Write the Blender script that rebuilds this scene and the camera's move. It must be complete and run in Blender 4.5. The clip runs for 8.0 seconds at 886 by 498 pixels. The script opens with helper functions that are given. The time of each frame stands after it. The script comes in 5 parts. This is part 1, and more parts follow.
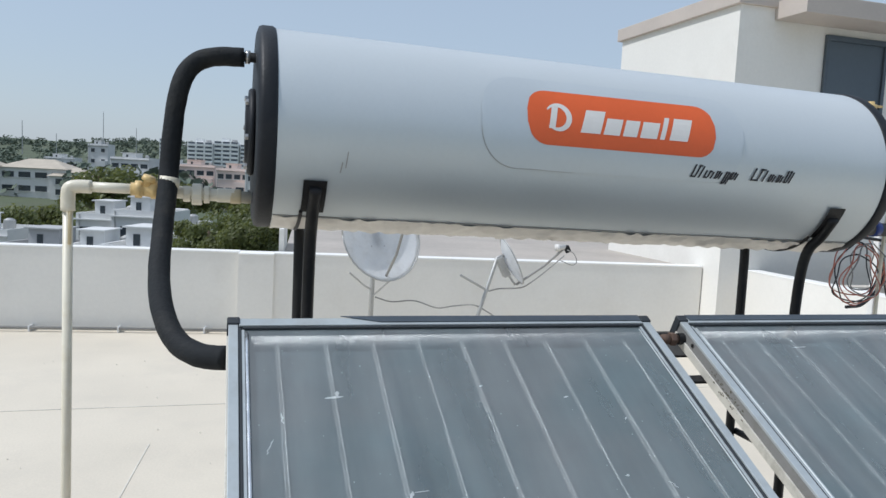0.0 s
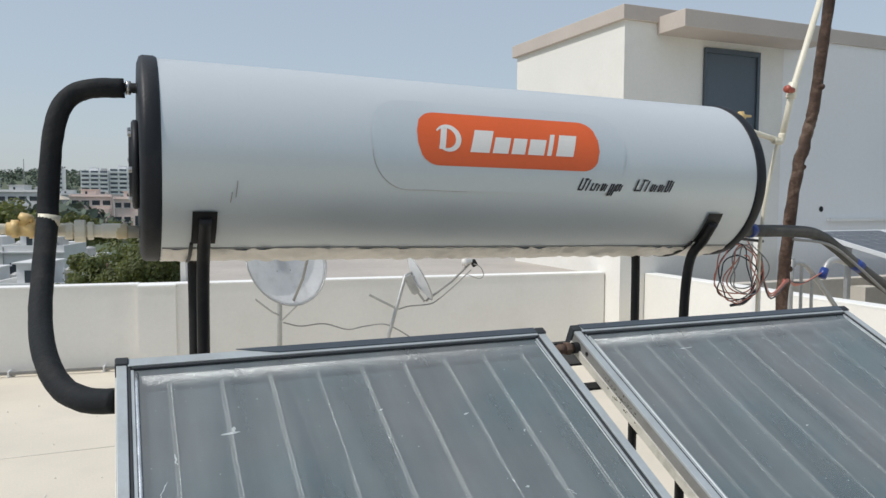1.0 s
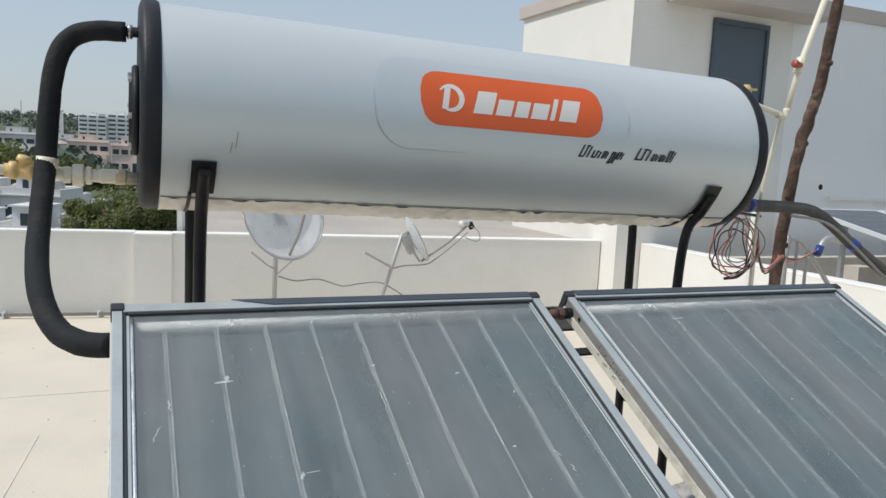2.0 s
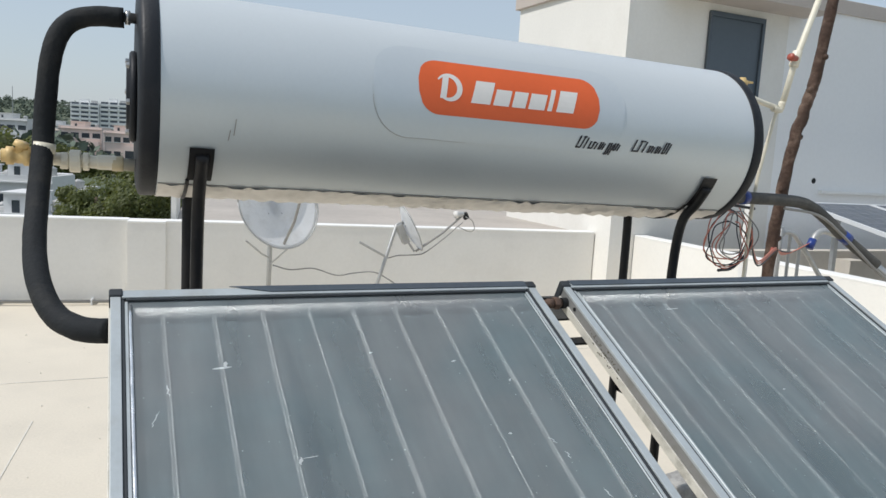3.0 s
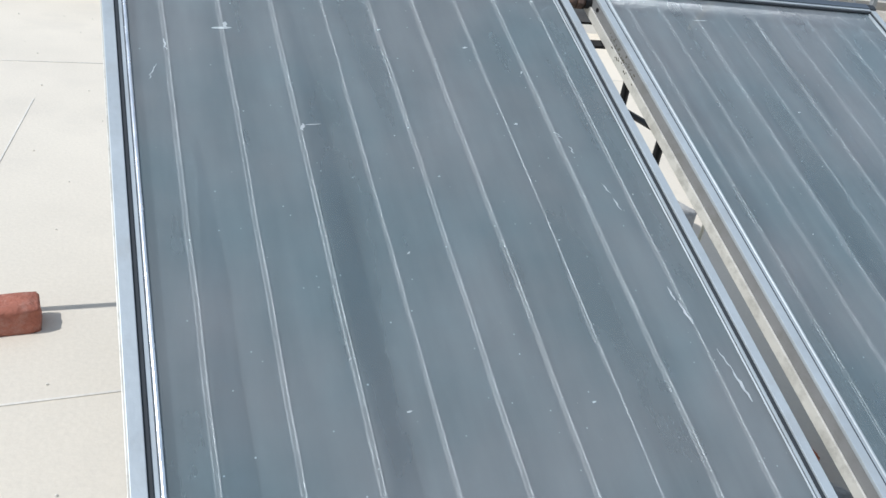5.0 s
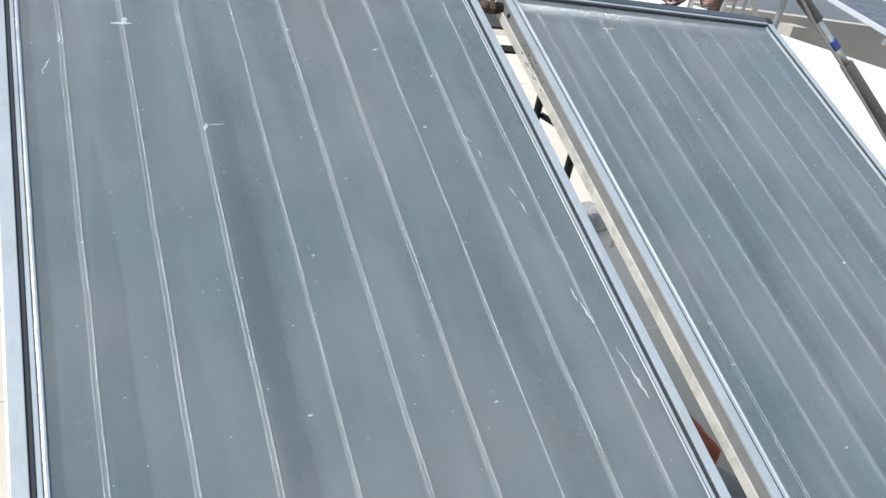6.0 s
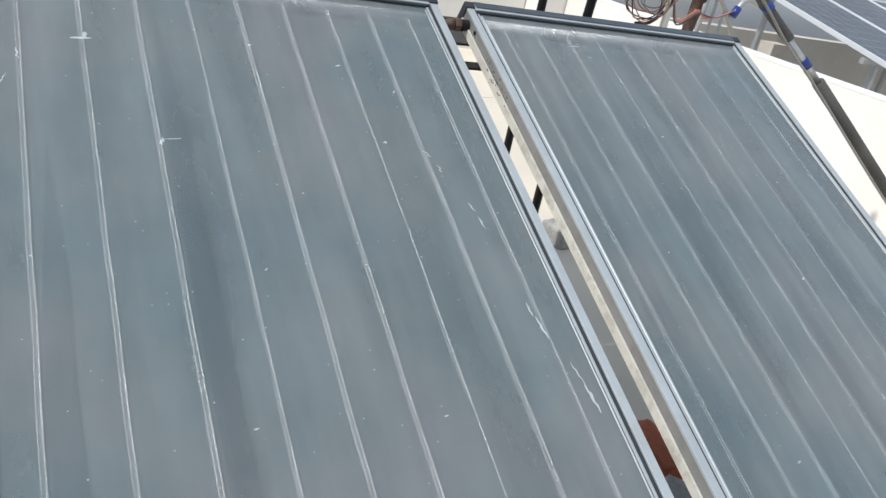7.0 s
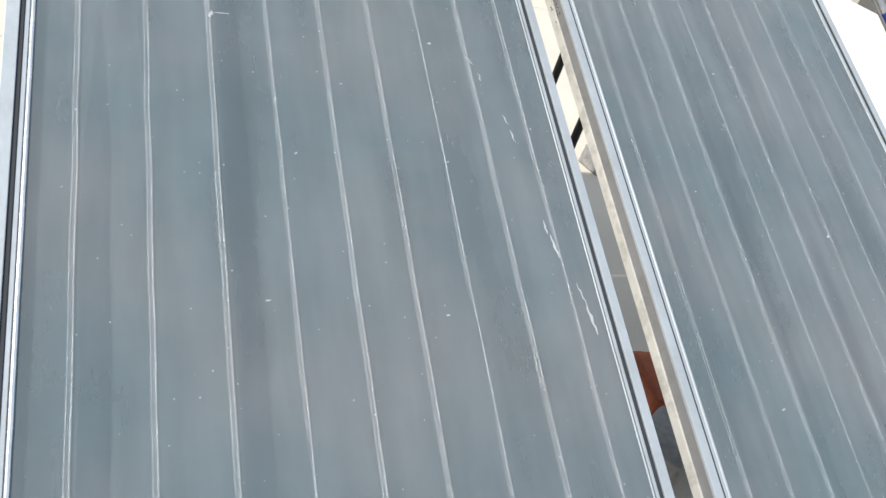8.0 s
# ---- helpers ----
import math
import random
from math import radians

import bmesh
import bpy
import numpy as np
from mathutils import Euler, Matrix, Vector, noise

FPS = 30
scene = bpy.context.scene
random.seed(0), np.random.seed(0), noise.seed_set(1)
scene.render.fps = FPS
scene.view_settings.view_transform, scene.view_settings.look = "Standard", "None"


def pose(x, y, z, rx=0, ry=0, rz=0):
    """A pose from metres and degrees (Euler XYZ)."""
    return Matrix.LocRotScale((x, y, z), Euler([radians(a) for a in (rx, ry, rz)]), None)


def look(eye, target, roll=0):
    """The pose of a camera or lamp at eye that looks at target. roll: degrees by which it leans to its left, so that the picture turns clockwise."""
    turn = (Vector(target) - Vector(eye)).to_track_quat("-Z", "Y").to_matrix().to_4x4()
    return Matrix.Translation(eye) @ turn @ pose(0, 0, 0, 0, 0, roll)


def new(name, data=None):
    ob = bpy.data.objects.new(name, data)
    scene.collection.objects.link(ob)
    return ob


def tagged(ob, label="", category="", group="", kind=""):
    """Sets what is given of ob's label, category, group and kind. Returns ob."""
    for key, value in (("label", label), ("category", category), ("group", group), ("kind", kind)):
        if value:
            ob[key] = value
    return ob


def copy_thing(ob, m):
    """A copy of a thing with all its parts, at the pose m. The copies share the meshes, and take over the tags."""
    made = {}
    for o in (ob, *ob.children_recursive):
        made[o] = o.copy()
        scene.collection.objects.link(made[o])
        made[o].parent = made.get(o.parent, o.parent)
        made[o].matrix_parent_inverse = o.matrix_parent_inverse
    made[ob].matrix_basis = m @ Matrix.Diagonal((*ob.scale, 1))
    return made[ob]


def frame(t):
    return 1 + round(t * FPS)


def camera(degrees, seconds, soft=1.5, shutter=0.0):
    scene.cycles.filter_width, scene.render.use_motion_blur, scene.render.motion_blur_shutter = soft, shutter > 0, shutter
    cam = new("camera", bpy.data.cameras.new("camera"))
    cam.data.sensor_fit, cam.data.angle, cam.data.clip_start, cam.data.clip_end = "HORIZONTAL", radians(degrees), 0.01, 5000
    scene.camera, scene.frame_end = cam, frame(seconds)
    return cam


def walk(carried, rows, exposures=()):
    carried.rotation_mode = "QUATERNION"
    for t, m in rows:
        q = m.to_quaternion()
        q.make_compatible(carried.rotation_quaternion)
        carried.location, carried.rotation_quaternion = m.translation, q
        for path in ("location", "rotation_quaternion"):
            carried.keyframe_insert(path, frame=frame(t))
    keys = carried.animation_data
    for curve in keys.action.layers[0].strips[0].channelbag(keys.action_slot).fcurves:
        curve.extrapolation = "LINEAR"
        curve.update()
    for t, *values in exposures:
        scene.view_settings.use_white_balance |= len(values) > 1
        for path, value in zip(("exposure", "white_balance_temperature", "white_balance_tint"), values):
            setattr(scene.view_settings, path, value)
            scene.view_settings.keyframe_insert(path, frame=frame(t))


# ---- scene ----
# ---- camera ----
cam = camera(61.1, 8.0)
PATH = [
    (0, (-0.0151, -1.6751, 1.5239), (0.5477, 0.2353, 1.3412), 2.85),
    (0.2, (-0.0047, -1.6839, 1.5341), (0.5499, 0.2352, 1.4354), 0.21),
    (0.5, (0.0085, -1.7019, 1.5414), (0.6914, 0.1752, 1.4427), 0.21),
    (1, (0.0195, -1.7014, 1.5406), (0.8024, 0.1342, 1.4081), 0.27),
    (1.5, (0.0250, -1.7053, 1.5372), (0.8325, 0.1154, 1.3559), 1.51),
    (2, (0.0162, -1.7036, 1.5379), (0.8062, 0.1187, 1.3037), 2.84),
    (2.2, (0.0036, -1.7188, 1.5366), (0.7828, 0.1046, 1.2757), 3.42),
    (3.5, (0.0041, -1.6996, 1.5316), (0.8222, 0.1072, 1.2741), 3.33),
    (4, (0.0077, -1.6950, 1.5086), (0.7893, 0.0945, 1.0766), 4.55),
    (4.2, (0.0069, -1.6959, 1.4854), (0.7392, 0.0695, 0.8964), 4.76),
    (4.5, (0.0112, -1.7027, 1.4431), (0.7494, -0.0154, 0.6632), 6.79),
    (4.7, (0.0115, -1.6938, 1.4293), (0.7580, -0.0717, 0.5284), 7.98),
    (5.8, (0.0261, -1.7000, 1.4360), (0.9433, -0.1746, 0.5239), 11.80),
    (6, (0.0440, -1.7126, 1.4417), (0.9945, -0.1971, 0.5473), 11.79),
    (6.5, (0.0706, -1.7361, 1.4560), (1.0435, -0.1930, 0.6362), 11.99),
    (7, (0.0929, -1.7469, 1.4607), (1.0689, -0.2269, 0.6021), 12.34),
    (7.5, (0.1001, -1.7526, 1.4639), (1.0141, -0.2234, 0.5549), 15.29),
    (8, (0.1067, -1.7946, 1.4814), (0.9851, -0.3626, 0.3960), 19.69),
]
walk(cam, [(t, look(eye, target, roll)) for t, eye, target, roll in PATH], [(0, 0.08, 6050, 10), (0.6, 0.05, 6450, 10), (2.0, 0.06, 6450, 10), (3.5, 0.16, 6400, 10), (4.0, 0.06, 6450, 10), (4.5, 0.14, 5950, 10), (6, 0.52, 6150, 11), (6.5, 0.32, 6250, 11), (7, 0.33, 6350, 11), (7.5, 0.43, 6400, 12), (8, 0.56, 6450, 12)])

# ---- world and sun ----
SUN_ELEVATION, SUN_AZIMUTH = radians(55), radians(-88)
world = bpy.data.worlds.new("world")
scene.world = world
world.use_nodes = True
sky = world.node_tree.nodes.new("ShaderNodeTexSky")
sky.sky_type, sky.sun_disc = "NISHITA", False
sky.sun_elevation, sky.sun_rotation = SUN_ELEVATION, SUN_AZIMUTH
sky.air_density, sky.dust_density, sky.ozone_density = 1.2, 1.2, 2.0
back = world.node_tree.nodes["Background"]
back.inputs["Strength"].default_value = 0.15
haze = world.node_tree.nodes.new("ShaderNodeMix")
haze.data_type = "RGBA"
haze.inputs["Factor"].default_value = 0.75
haze.inputs[7].default_value = (2.85, 3.25, 3.70, 1)
world.node_tree.links.new(sky.outputs["Color"], haze.inputs[6])
world.node_tree.links.new(haze.outputs[2], back.inputs["Color"])
lamp = bpy.data.lights.new("sun", "SUN")
lamp.energy, lamp.angle, lamp.color = 2.7, radians(0.6), (1.0, 0.965, 0.91)
toward = Vector((math.sin(SUN_AZIMUTH) * math.cos(SUN_ELEVATION), math.cos(SUN_AZIMUTH) * math.cos(SUN_ELEVATION), math.sin(SUN_ELEVATION)))
new("sun", lamp).matrix_world = look(toward * 50, (0, 0, 0))


# ---- materials ----
def material(name, colour, rough=0.6, metal=0.0, vary=0.12, grain=60.0, stain=2.5, bump=0.0, bump_scale=120.0, dirt=None, dirt_amount=0.0, dirt_scale=1.2, pieces=0.0, spec=0.5):
    """Colour varied at two scales, with optional stains, relief and a difference from piece to piece."""
    m = bpy.data.materials.new(name)
    m.use_nodes = True
    n, l = m.node_tree.nodes, m.node_tree.links
    b = n["Principled BSDF"]
    place = n.new("ShaderNodeTexCoord").outputs["Object"]
    fine, broad = n.new("ShaderNodeTexNoise"), n.new("ShaderNodeTexNoise")
    for node, size, detail in ((fine, grain, 6), (broad, stain, 5)):
        node.inputs["Scale"].default_value, node.inputs["Detail"].default_value = size, detail
        l.new(place, node.inputs["Vector"])
    total = n.new("ShaderNodeMath")
    total.operation = "MULTIPLY_ADD"
    l.new(fine.outputs["Fac"], total.inputs[0])
    total.inputs[1].default_value = 0.5
    l.new(broad.outputs["Fac"], total.inputs[2])
    ramp = n.new("ShaderNodeMapRange")
    l.new(total.outputs[0], ramp.inputs["Value"])
    ramp.inputs["From Min"].default_value, ramp.inputs["From Max"].default_value = 0.45, 1.05
    ramp.inputs["To Min"].default_value, ramp.inputs["To Max"].default_value = 1 - vary, 1 + vary
    value = ramp.outputs["Result"]
    if pieces:
        info = n.new("ShaderNodeObjectInfo")
        each = n.new("ShaderNodeMapRange")
        l.new(info.outputs["Random"], each.inputs["Value"])
        each.inputs["To Min"].default_value, each.inputs["To Max"].default_value = 1 - pieces, 1 + pieces
        both = n.new("ShaderNodeMath")
        both.operation = "MULTIPLY"
        l.new(value, both.inputs[0])
        l.new(each.outputs["Result"], both.inputs[1])
        value = both.outputs[0]
    tone = n.new("ShaderNodeVectorMath")
    tone.operation = "SCALE"
    tone.inputs[0].default_value = colour
    l.new(value, tone.inputs["Scale"])
    out = tone.outputs["Vector"]
    if dirt:
        spots = n.new("ShaderNodeTexNoise")
        spots.inputs["Scale"].default_value, spots.inputs["Detail"].default_value, spots.inputs["Roughness"].default_value = dirt_scale, 9, 0.7
        l.new(place, spots.inputs["Vector"])
        cut = n.new("ShaderNodeMapRange")
        l.new(spots.outputs["Fac"], cut.inputs["Value"])
        cut.inputs["From Min"].default_value, cut.inputs["From Max"].default_value = 0.5, 0.72
        cut.inputs["To Max"].default_value = dirt_amount
        mix = n.new("ShaderNodeMix")
        mix.data_type = "RGBA"
        l.new(cut.outputs["Result"], mix.inputs["Factor"])
        l.new(out, mix.inputs[6])
        mix.inputs[7].default_value = (*dirt, 1)
        out = mix.outputs[2]
    l.new(out, b.inputs["Base Color"])
    gloss = n.new("ShaderNodeMapRange")
    l.new(broad.outputs["Fac"], gloss.inputs["Value"])
    gloss.inputs["To Min"].default_value, gloss.inputs["To Max"].default_value = max(rough - 0.12, 0.03), min(rough + 0.12, 1)
    l.new(gloss.outputs["Result"], b.inputs["Roughness"])
    b.inputs["Metallic"].default_value = metal
    b.inputs["Specular IOR Level"].default_value = spec
    if bump:
        rough_noise = n.new("ShaderNodeTexNoise")
        rough_noise.inputs["Scale"].default_value, rough_noise.inputs["Detail"].default_value = bump_scale, 6
        l.new(place, rough_noise.inputs["Vector"])
        relief = n.new("ShaderNodeBump")
        relief.inputs["Strength"].default_value, relief.inputs["Distance"].default_value = bump, 0.01
        l.new(rough_noise.outputs["Fac"], relief.inputs["Height"])
        l.new(relief.outputs["Normal"], b.inputs["Normal"])
    return m


def dusty_glass(name, dust_colour, second_tint, least, most):
    """Clear glass under a film of dust that is streaked down the slope."""
    m = bpy.data.materials.new(name)
    m.use_nodes = True
    n, l = m.node_tree.nodes, m.node_tree.links
    b, out = n["Principled BSDF"], n["Material Output"]
    b.inputs["Transmission Weight"].default_value, b.inputs["Roughness"].default_value, b.inputs["IOR"].default_value = 1.0, 0.0, 1.45
    b.inputs["Base Color"].default_value = (0.22, 0.235, 0.24, 1)
    dust = n.new("ShaderNodeBsdfDiffuse")
    place = n.new("ShaderNodeTexCoord").outputs["Object"]
    stretch = n.new("ShaderNodeMapping")
    stretch.inputs["Scale"].default_value = (9, 1.3, 1)
    l.new(place, stretch.inputs["Vector"])
    streak, speck = n.new("ShaderNodeTexNoise"), n.new("ShaderNodeTexNoise")
    streak.inputs["Scale"].default_value, streak.inputs["Detail"].default_value = 1.1, 8
    speck.inputs["Scale"].default_value, speck.inputs["Detail"].default_value, speck.inputs["Roughness"].default_value = 7, 4, 0.5
    l.new(stretch.outputs["Vector"], streak.inputs["Vector"])
    l.new(place, speck.inputs["Vector"])
    amount = n.new("ShaderNodeMapRange")
    l.new(streak.outputs["Fac"], amount.inputs["Value"])
    amount.inputs["From Min"].default_value, amount.inputs["From Max"].default_value = 0.3, 0.75
    amount.inputs["To Min"].default_value, amount.inputs["To Max"].default_value = least, most
    cloud = n.new("ShaderNodeMath")
    cloud.operation = "MULTIPLY_ADD"
    l.new(speck.outputs["Fac"], cloud.inputs[0])
    cloud.inputs[1].default_value, cloud.inputs[2].default_value = 0.12, -0.06
    film = n.new("ShaderNodeMath")
    l.new(amount.outputs["Result"], film.inputs[0])
    l.new(cloud.outputs[0], film.inputs[1])
    # one long streak where rain has rinsed the dust away
    axes, off, away, rinse, thin = n.new("ShaderNodeSeparateXYZ"), n.new("ShaderNodeMath"), n.new("ShaderNodeMath"), n.new("ShaderNodeMapRange"), n.new("ShaderNodeMath")
    l.new(place, axes.inputs[0])
    off.operation, off.inputs[1].default_value, off.inputs[2].default_value = "MULTIPLY_ADD", 0.05, -0.372
    l.new(speck.outputs["Fac"], off.inputs[0])
    l.new(axes.outputs["X"], away.inputs[0])
    l.new(off.outputs[0], away.inputs[1])
    size_ = n.new("ShaderNodeMath")
    size_.operation = "ABSOLUTE"
    l.new(away.outputs[0], size_.inputs[0])
    rinse.interpolation_type = "SMOOTHSTEP"
    l.new(size_.outputs[0], rinse.inputs["Value"])
    rinse.inputs["From Min"].default_value, rinse.inputs["From Max"].default_value = 0.014, 0.034
    rinse.inputs["To Min"].default_value, rinse.inputs["To Max"].default_value = 0.91, 1.0
    thin.operation = "MULTIPLY"
    l.new(film.outputs[0], thin.inputs[0])
    l.new(rinse.outputs["Result"], thin.inputs[1])
    cell = n.new("ShaderNodeTexVoronoi")
    cell.inputs["Scale"].default_value = 52
    l.new(place, cell.inputs["Vector"])
    pick = n.new("ShaderNodeMapRange")
    l.new(cell.outputs["Color"], pick.inputs["Value"])
    pick.inputs["From Min"].default_value, pick.inputs["From Max"].default_value = 0.52, 1.0
    dot = n.new("ShaderNodeMapRange")
    l.new(cell.outputs["Distance"], dot.inputs["Value"])
    dot.inputs["From Min"].default_value, dot.inputs["From Max"].default_value = 0.095, 0.04
    dots = n.new("ShaderNodeMath")
    dots.operation = "MULTIPLY"
    l.new(pick.outputs["Result"], dots.inputs[0])
    l.new(dot.outputs["Result"], dots.inputs[1])
    total = n.new("ShaderNodeMath")
    total.use_clamp = True
    l.new(thin.outputs[0], total.inputs[0])
    l.new(dots.outputs[0], total.inputs[1])
    broad, tint = n.new("ShaderNodeTexNoise"), n.new("ShaderNodeMix")
    broad.inputs["Scale"].default_value, broad.inputs["Detail"].default_value = 2.2, 4
    l.new(place, broad.inputs["Vector"])
    span = n.new("ShaderNodeMapRange")
    l.new(broad.outputs["Fac"], span.inputs["Value"])
    span.inputs["From Min"].default_value, span.inputs["From Max"].default_value = 0.38, 0.62
    tint.data_type = "RGBA"
    l.new(span.outputs["Result"], tint.inputs["Factor"])
    tint.inputs[6].default_value, tint.inputs[7].default_value = (*dust_colour, 1), (*second_tint, 1)
    l.new(tint.outputs[2], dust.inputs["Color"])
    mix = n.new("ShaderNodeMixShader")
    l.new(total.outputs[0], mix.inputs["Fac"])
    l.new(b.outputs["BSDF"], mix.inputs[1])
    l.new(dust.outputs["BSDF"], mix.inputs[2])
    l.new(mix.outputs["Shader"], out.inputs["Surface"])
    return m


ROOF_PAINT = material("roof_paint", (0.655, 0.59, 0.485), 0.8, vary=0.09, grain=70, stain=0.9, bump=0.15, bump_scale=60, dirt=(0.55, 0.50, 0.42), dirt_amount=0.45, dirt_scale=1.6)
JOINT = material("joint", (0.66, 0.62, 0.545), 0.9, vary=0.2)
WALL_PAINT = material("wall_paint", (0.78, 0.76, 0.71), 0.85, vary=0.05, grain=30, stain=1.2, bump=0.12, bump_scale=90, dirt=(0.60, 0.57, 0.51), dirt_amount=0.35, dirt_scale=0.9)
COPING_PAINT = material("coping_paint", (0.82, 0.81, 0.78), 0.8, vary=0.06, grain=40, bump=0.1)
BEIGE_PAINT = material("beige_paint", (0.52, 0.46, 0.41), 0.85, vary=0.06, grain=30, bump=0.1)
GREY_PAINT = material("grey_paint", (0.84, 0.84, 0.83), 0.85, vary=0.04, grain=20, stain=0.6, bump=0.1)
CEMENT = material("cement", (0.42, 0.38, 0.34), 0.9, vary=0.14, grain=18, stain=0.8, bump=0.2, dirt=(0.30, 0.27, 0.24), dirt_amount=0.5)
DARK_CEMENT = material("dark_cement", (0.56, 0.52, 0.46), 0.9, vary=0.12, grain=18, stain=1.0, bump=0.2)
CONCRETE = material("concrete", (0.36, 0.35, 0.33), 0.95, vary=0.3, grain=50, stain=12, bump=0.6, bump_scale=70)
BRICK = material("brick", (0.36, 0.13, 0.085), 0.9, vary=0.25, grain=70, stain=14, bump=0.7, bump_scale=60, dirt=(0.48, 0.27, 0.21), dirt_amount=0.8, dirt_scale=22)
RED_BRICK = material("red_brick", (0.40, 0.11, 0.05), 0.9, vary=0.2, grain=70, stain=10, bump=0.6, bump_scale=60)
TANK_PAINT = material("tank_paint", (0.59, 0.632, 0.642), 0.46, metal=0.45, vary=0.03, grain=90, stain=3, bump=0.015, bump_scale=25, dirt=(0.55, 0.57, 0.58), dirt_amount=0.25, dirt_scale=3)
FILM = material("film", (0.570, 0.615, 0.632), 0.43, metal=0.45, vary=0.03, grain=60, stain=4, bump=0.02, bump_scale=12)
# sheen added on shell and film to strengthen the highlight along the tank's top
for skin in (TANK_PAINT, FILM):
    skin_node = skin.node_tree.nodes["Principled BSDF"]
    skin_node.inputs["Sheen Weight"].default_value, skin_node.inputs["Sheen Roughness"].default_value = 1.0, 0.45
FOIL = material("foil", (0.70, 0.67, 0.62), 0.42, metal=0.3, vary=0.14, grain=30, stain=9, bump=0.25, bump_scale=28)
CAP_PLASTIC = material("cap_plastic", (0.010, 0.012, 0.016), 0.55, spec=0.35, vary=0.3, grain=40, stain=6, bump=0.1, dirt=(0.05, 0.05, 0.05), dirt_amount=0.4, dirt_scale=7)
ORANGE = material("orange", (0.74, 0.12, 0.025), 0.4, vary=0.05, grain=60, stain=5)
PALE_INK = material("pale_ink", (0.75, 0.72, 0.68), 0.45, vary=0.05)
DARK_INK = material("dark_ink", (0.01, 0.012, 0.02), 0.4, vary=0.1)
BLACK_STEEL = material("black_steel", (0.011, 0.011, 0.012), 0.48, spec=0.3, vary=0.3, grain=60, stain=9, bump=0.08, dirt=(0.05, 0.048, 0.045), dirt_amount=0.3, dirt_scale=14)
ALUMINIUM = material("aluminium", (0.43, 0.465, 0.475), 0.45, metal=0.25, vary=0.10, grain=70, stain=6, bump=0.06, dirt=(0.34, 0.33, 0.30), dirt_amount=0.45, dirt_scale=9)
DARK_ALUMINIUM = material("dark_aluminium", (0.10, 0.12, 0.14), 0.4, metal=0.5, vary=0.14, grain=70, stain=6)
CREAM_ALUMINIUM = material("cream_aluminium", (0.62, 0.60, 0.54), 0.5, metal=0.2, vary=0.12, grain=40, stain=8, bump=0.06, dirt=(0.25, 0.24, 0.20), dirt_amount=0.8, dirt_scale=11)
BRIGHT_TRIM = material("bright_trim", (0.86, 0.88, 0.90), 0.24, metal=0.85, vary=0.12, grain=90, stain=22, bump=0.12, bump_scale=40)
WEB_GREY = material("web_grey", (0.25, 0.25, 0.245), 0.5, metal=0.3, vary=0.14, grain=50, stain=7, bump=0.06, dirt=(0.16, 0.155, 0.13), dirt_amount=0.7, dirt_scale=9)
MOSS = material("moss", (0.085, 0.08, 0.055), 0.95, vary=0.4, grain=90, stain=30, bump=0.4)
RUSTY = material("rusty_brown", (0.12, 0.075, 0.055), 0.75, metal=0.2, vary=0.35, grain=60, stain=25, bump=0.2)
GASKET = material("gasket", (0.025, 0.03, 0.035), 0.7, vary=0.2)
ABSORBER = material("absorber", (0.062, 0.091, 0.106), 0.6, metal=0.0, vary=0.22, grain=14, stain=2.2, pieces=0.16, bump=0.05, bump_scale=9)
RISER = material("riser", (0.22, 0.242, 0.248), 0.6, metal=0.0, vary=0.2, grain=40, stain=8)
BAND = material("coating_band", (0.012, 0.029, 0.045), 0.5, metal=0.0, vary=0.25, grain=10, stain=2.0)
WELD = material("weld", (0.60, 0.645, 0.66), 0.55, metal=0.1, vary=0.35, grain=120, stain=25)
# dimmer copy of WELD: glare on the second pane put into the colour
GLARE_DIMMED_WELD = material("glare_dimmed_weld", (0.40, 0.44, 0.455), 0.6, metal=0.0, vary=0.2, grain=40, stain=8)
HEADER = material("header", (0.95, 0.955, 0.955), 0.35, metal=0.15, vary=0.25, grain=120, stain=30, bump=0.6, bump_scale=120)
GLASS = dusty_glass("collector_glass", (0.285, 0.358, 0.375), (0.365, 0.386, 0.388), 0.285, 0.44)
CLEAR = bpy.data.materials.new("clear_glass")
CLEAR.use_nodes = True
clear_node = CLEAR.node_tree.nodes["Principled BSDF"]
clear_node.inputs["Transmission Weight"].default_value, clear_node.inputs["Roughness"].default_value, clear_node.inputs["IOR"].default_value = 1.0, 0.0, 1.45
SCUFF = material("scuff", (0.42, 0.44, 0.44), 0.8, vary=0.2)
FOAM = material("foam", (0.013, 0.015, 0.017), 0.8, spec=0.3, vary=0.25, grain=60, stain=7, bump=0.25, bump_scale=90, dirt=(0.07, 0.065, 0.055), dirt_amount=0.35, dirt_scale=6)
GREY_FOAM = material("grey_foam", (0.085, 0.082, 0.075), 0.85, vary=0.2, grain=60, stain=8, bump=0.3, bump_scale=90, dirt=(0.17, 0.16, 0.14), dirt_amount=0.5, dirt_scale=8)
PVC = material("pvc", (0.74, 0.69, 0.56), 0.4, vary=0.06, grain=40, stain=9, dirt=(0.55, 0.45, 0.28), dirt_amount=0.45, dirt_scale=14)
PVC_STAINED = material("pvc_stained", (0.62, 0.52, 0.33), 0.5, vary=0.12, grain=40, stain=14)
BRASS = material("brass", (0.60, 0.43, 0.19), 0.5, metal=0.12, vary=0.25, grain=60, stain=25)
STEEL = material("steel", (0.55, 0.55, 0.54), 0.38, metal=0.85, vary=0.15, grain=60, stain=12, bump=0.06)
GALVANISED = material("galvanised", (0.42, 0.42, 0.41), 0.5, metal=0.5, vary=0.15, grain=40, stain=14)
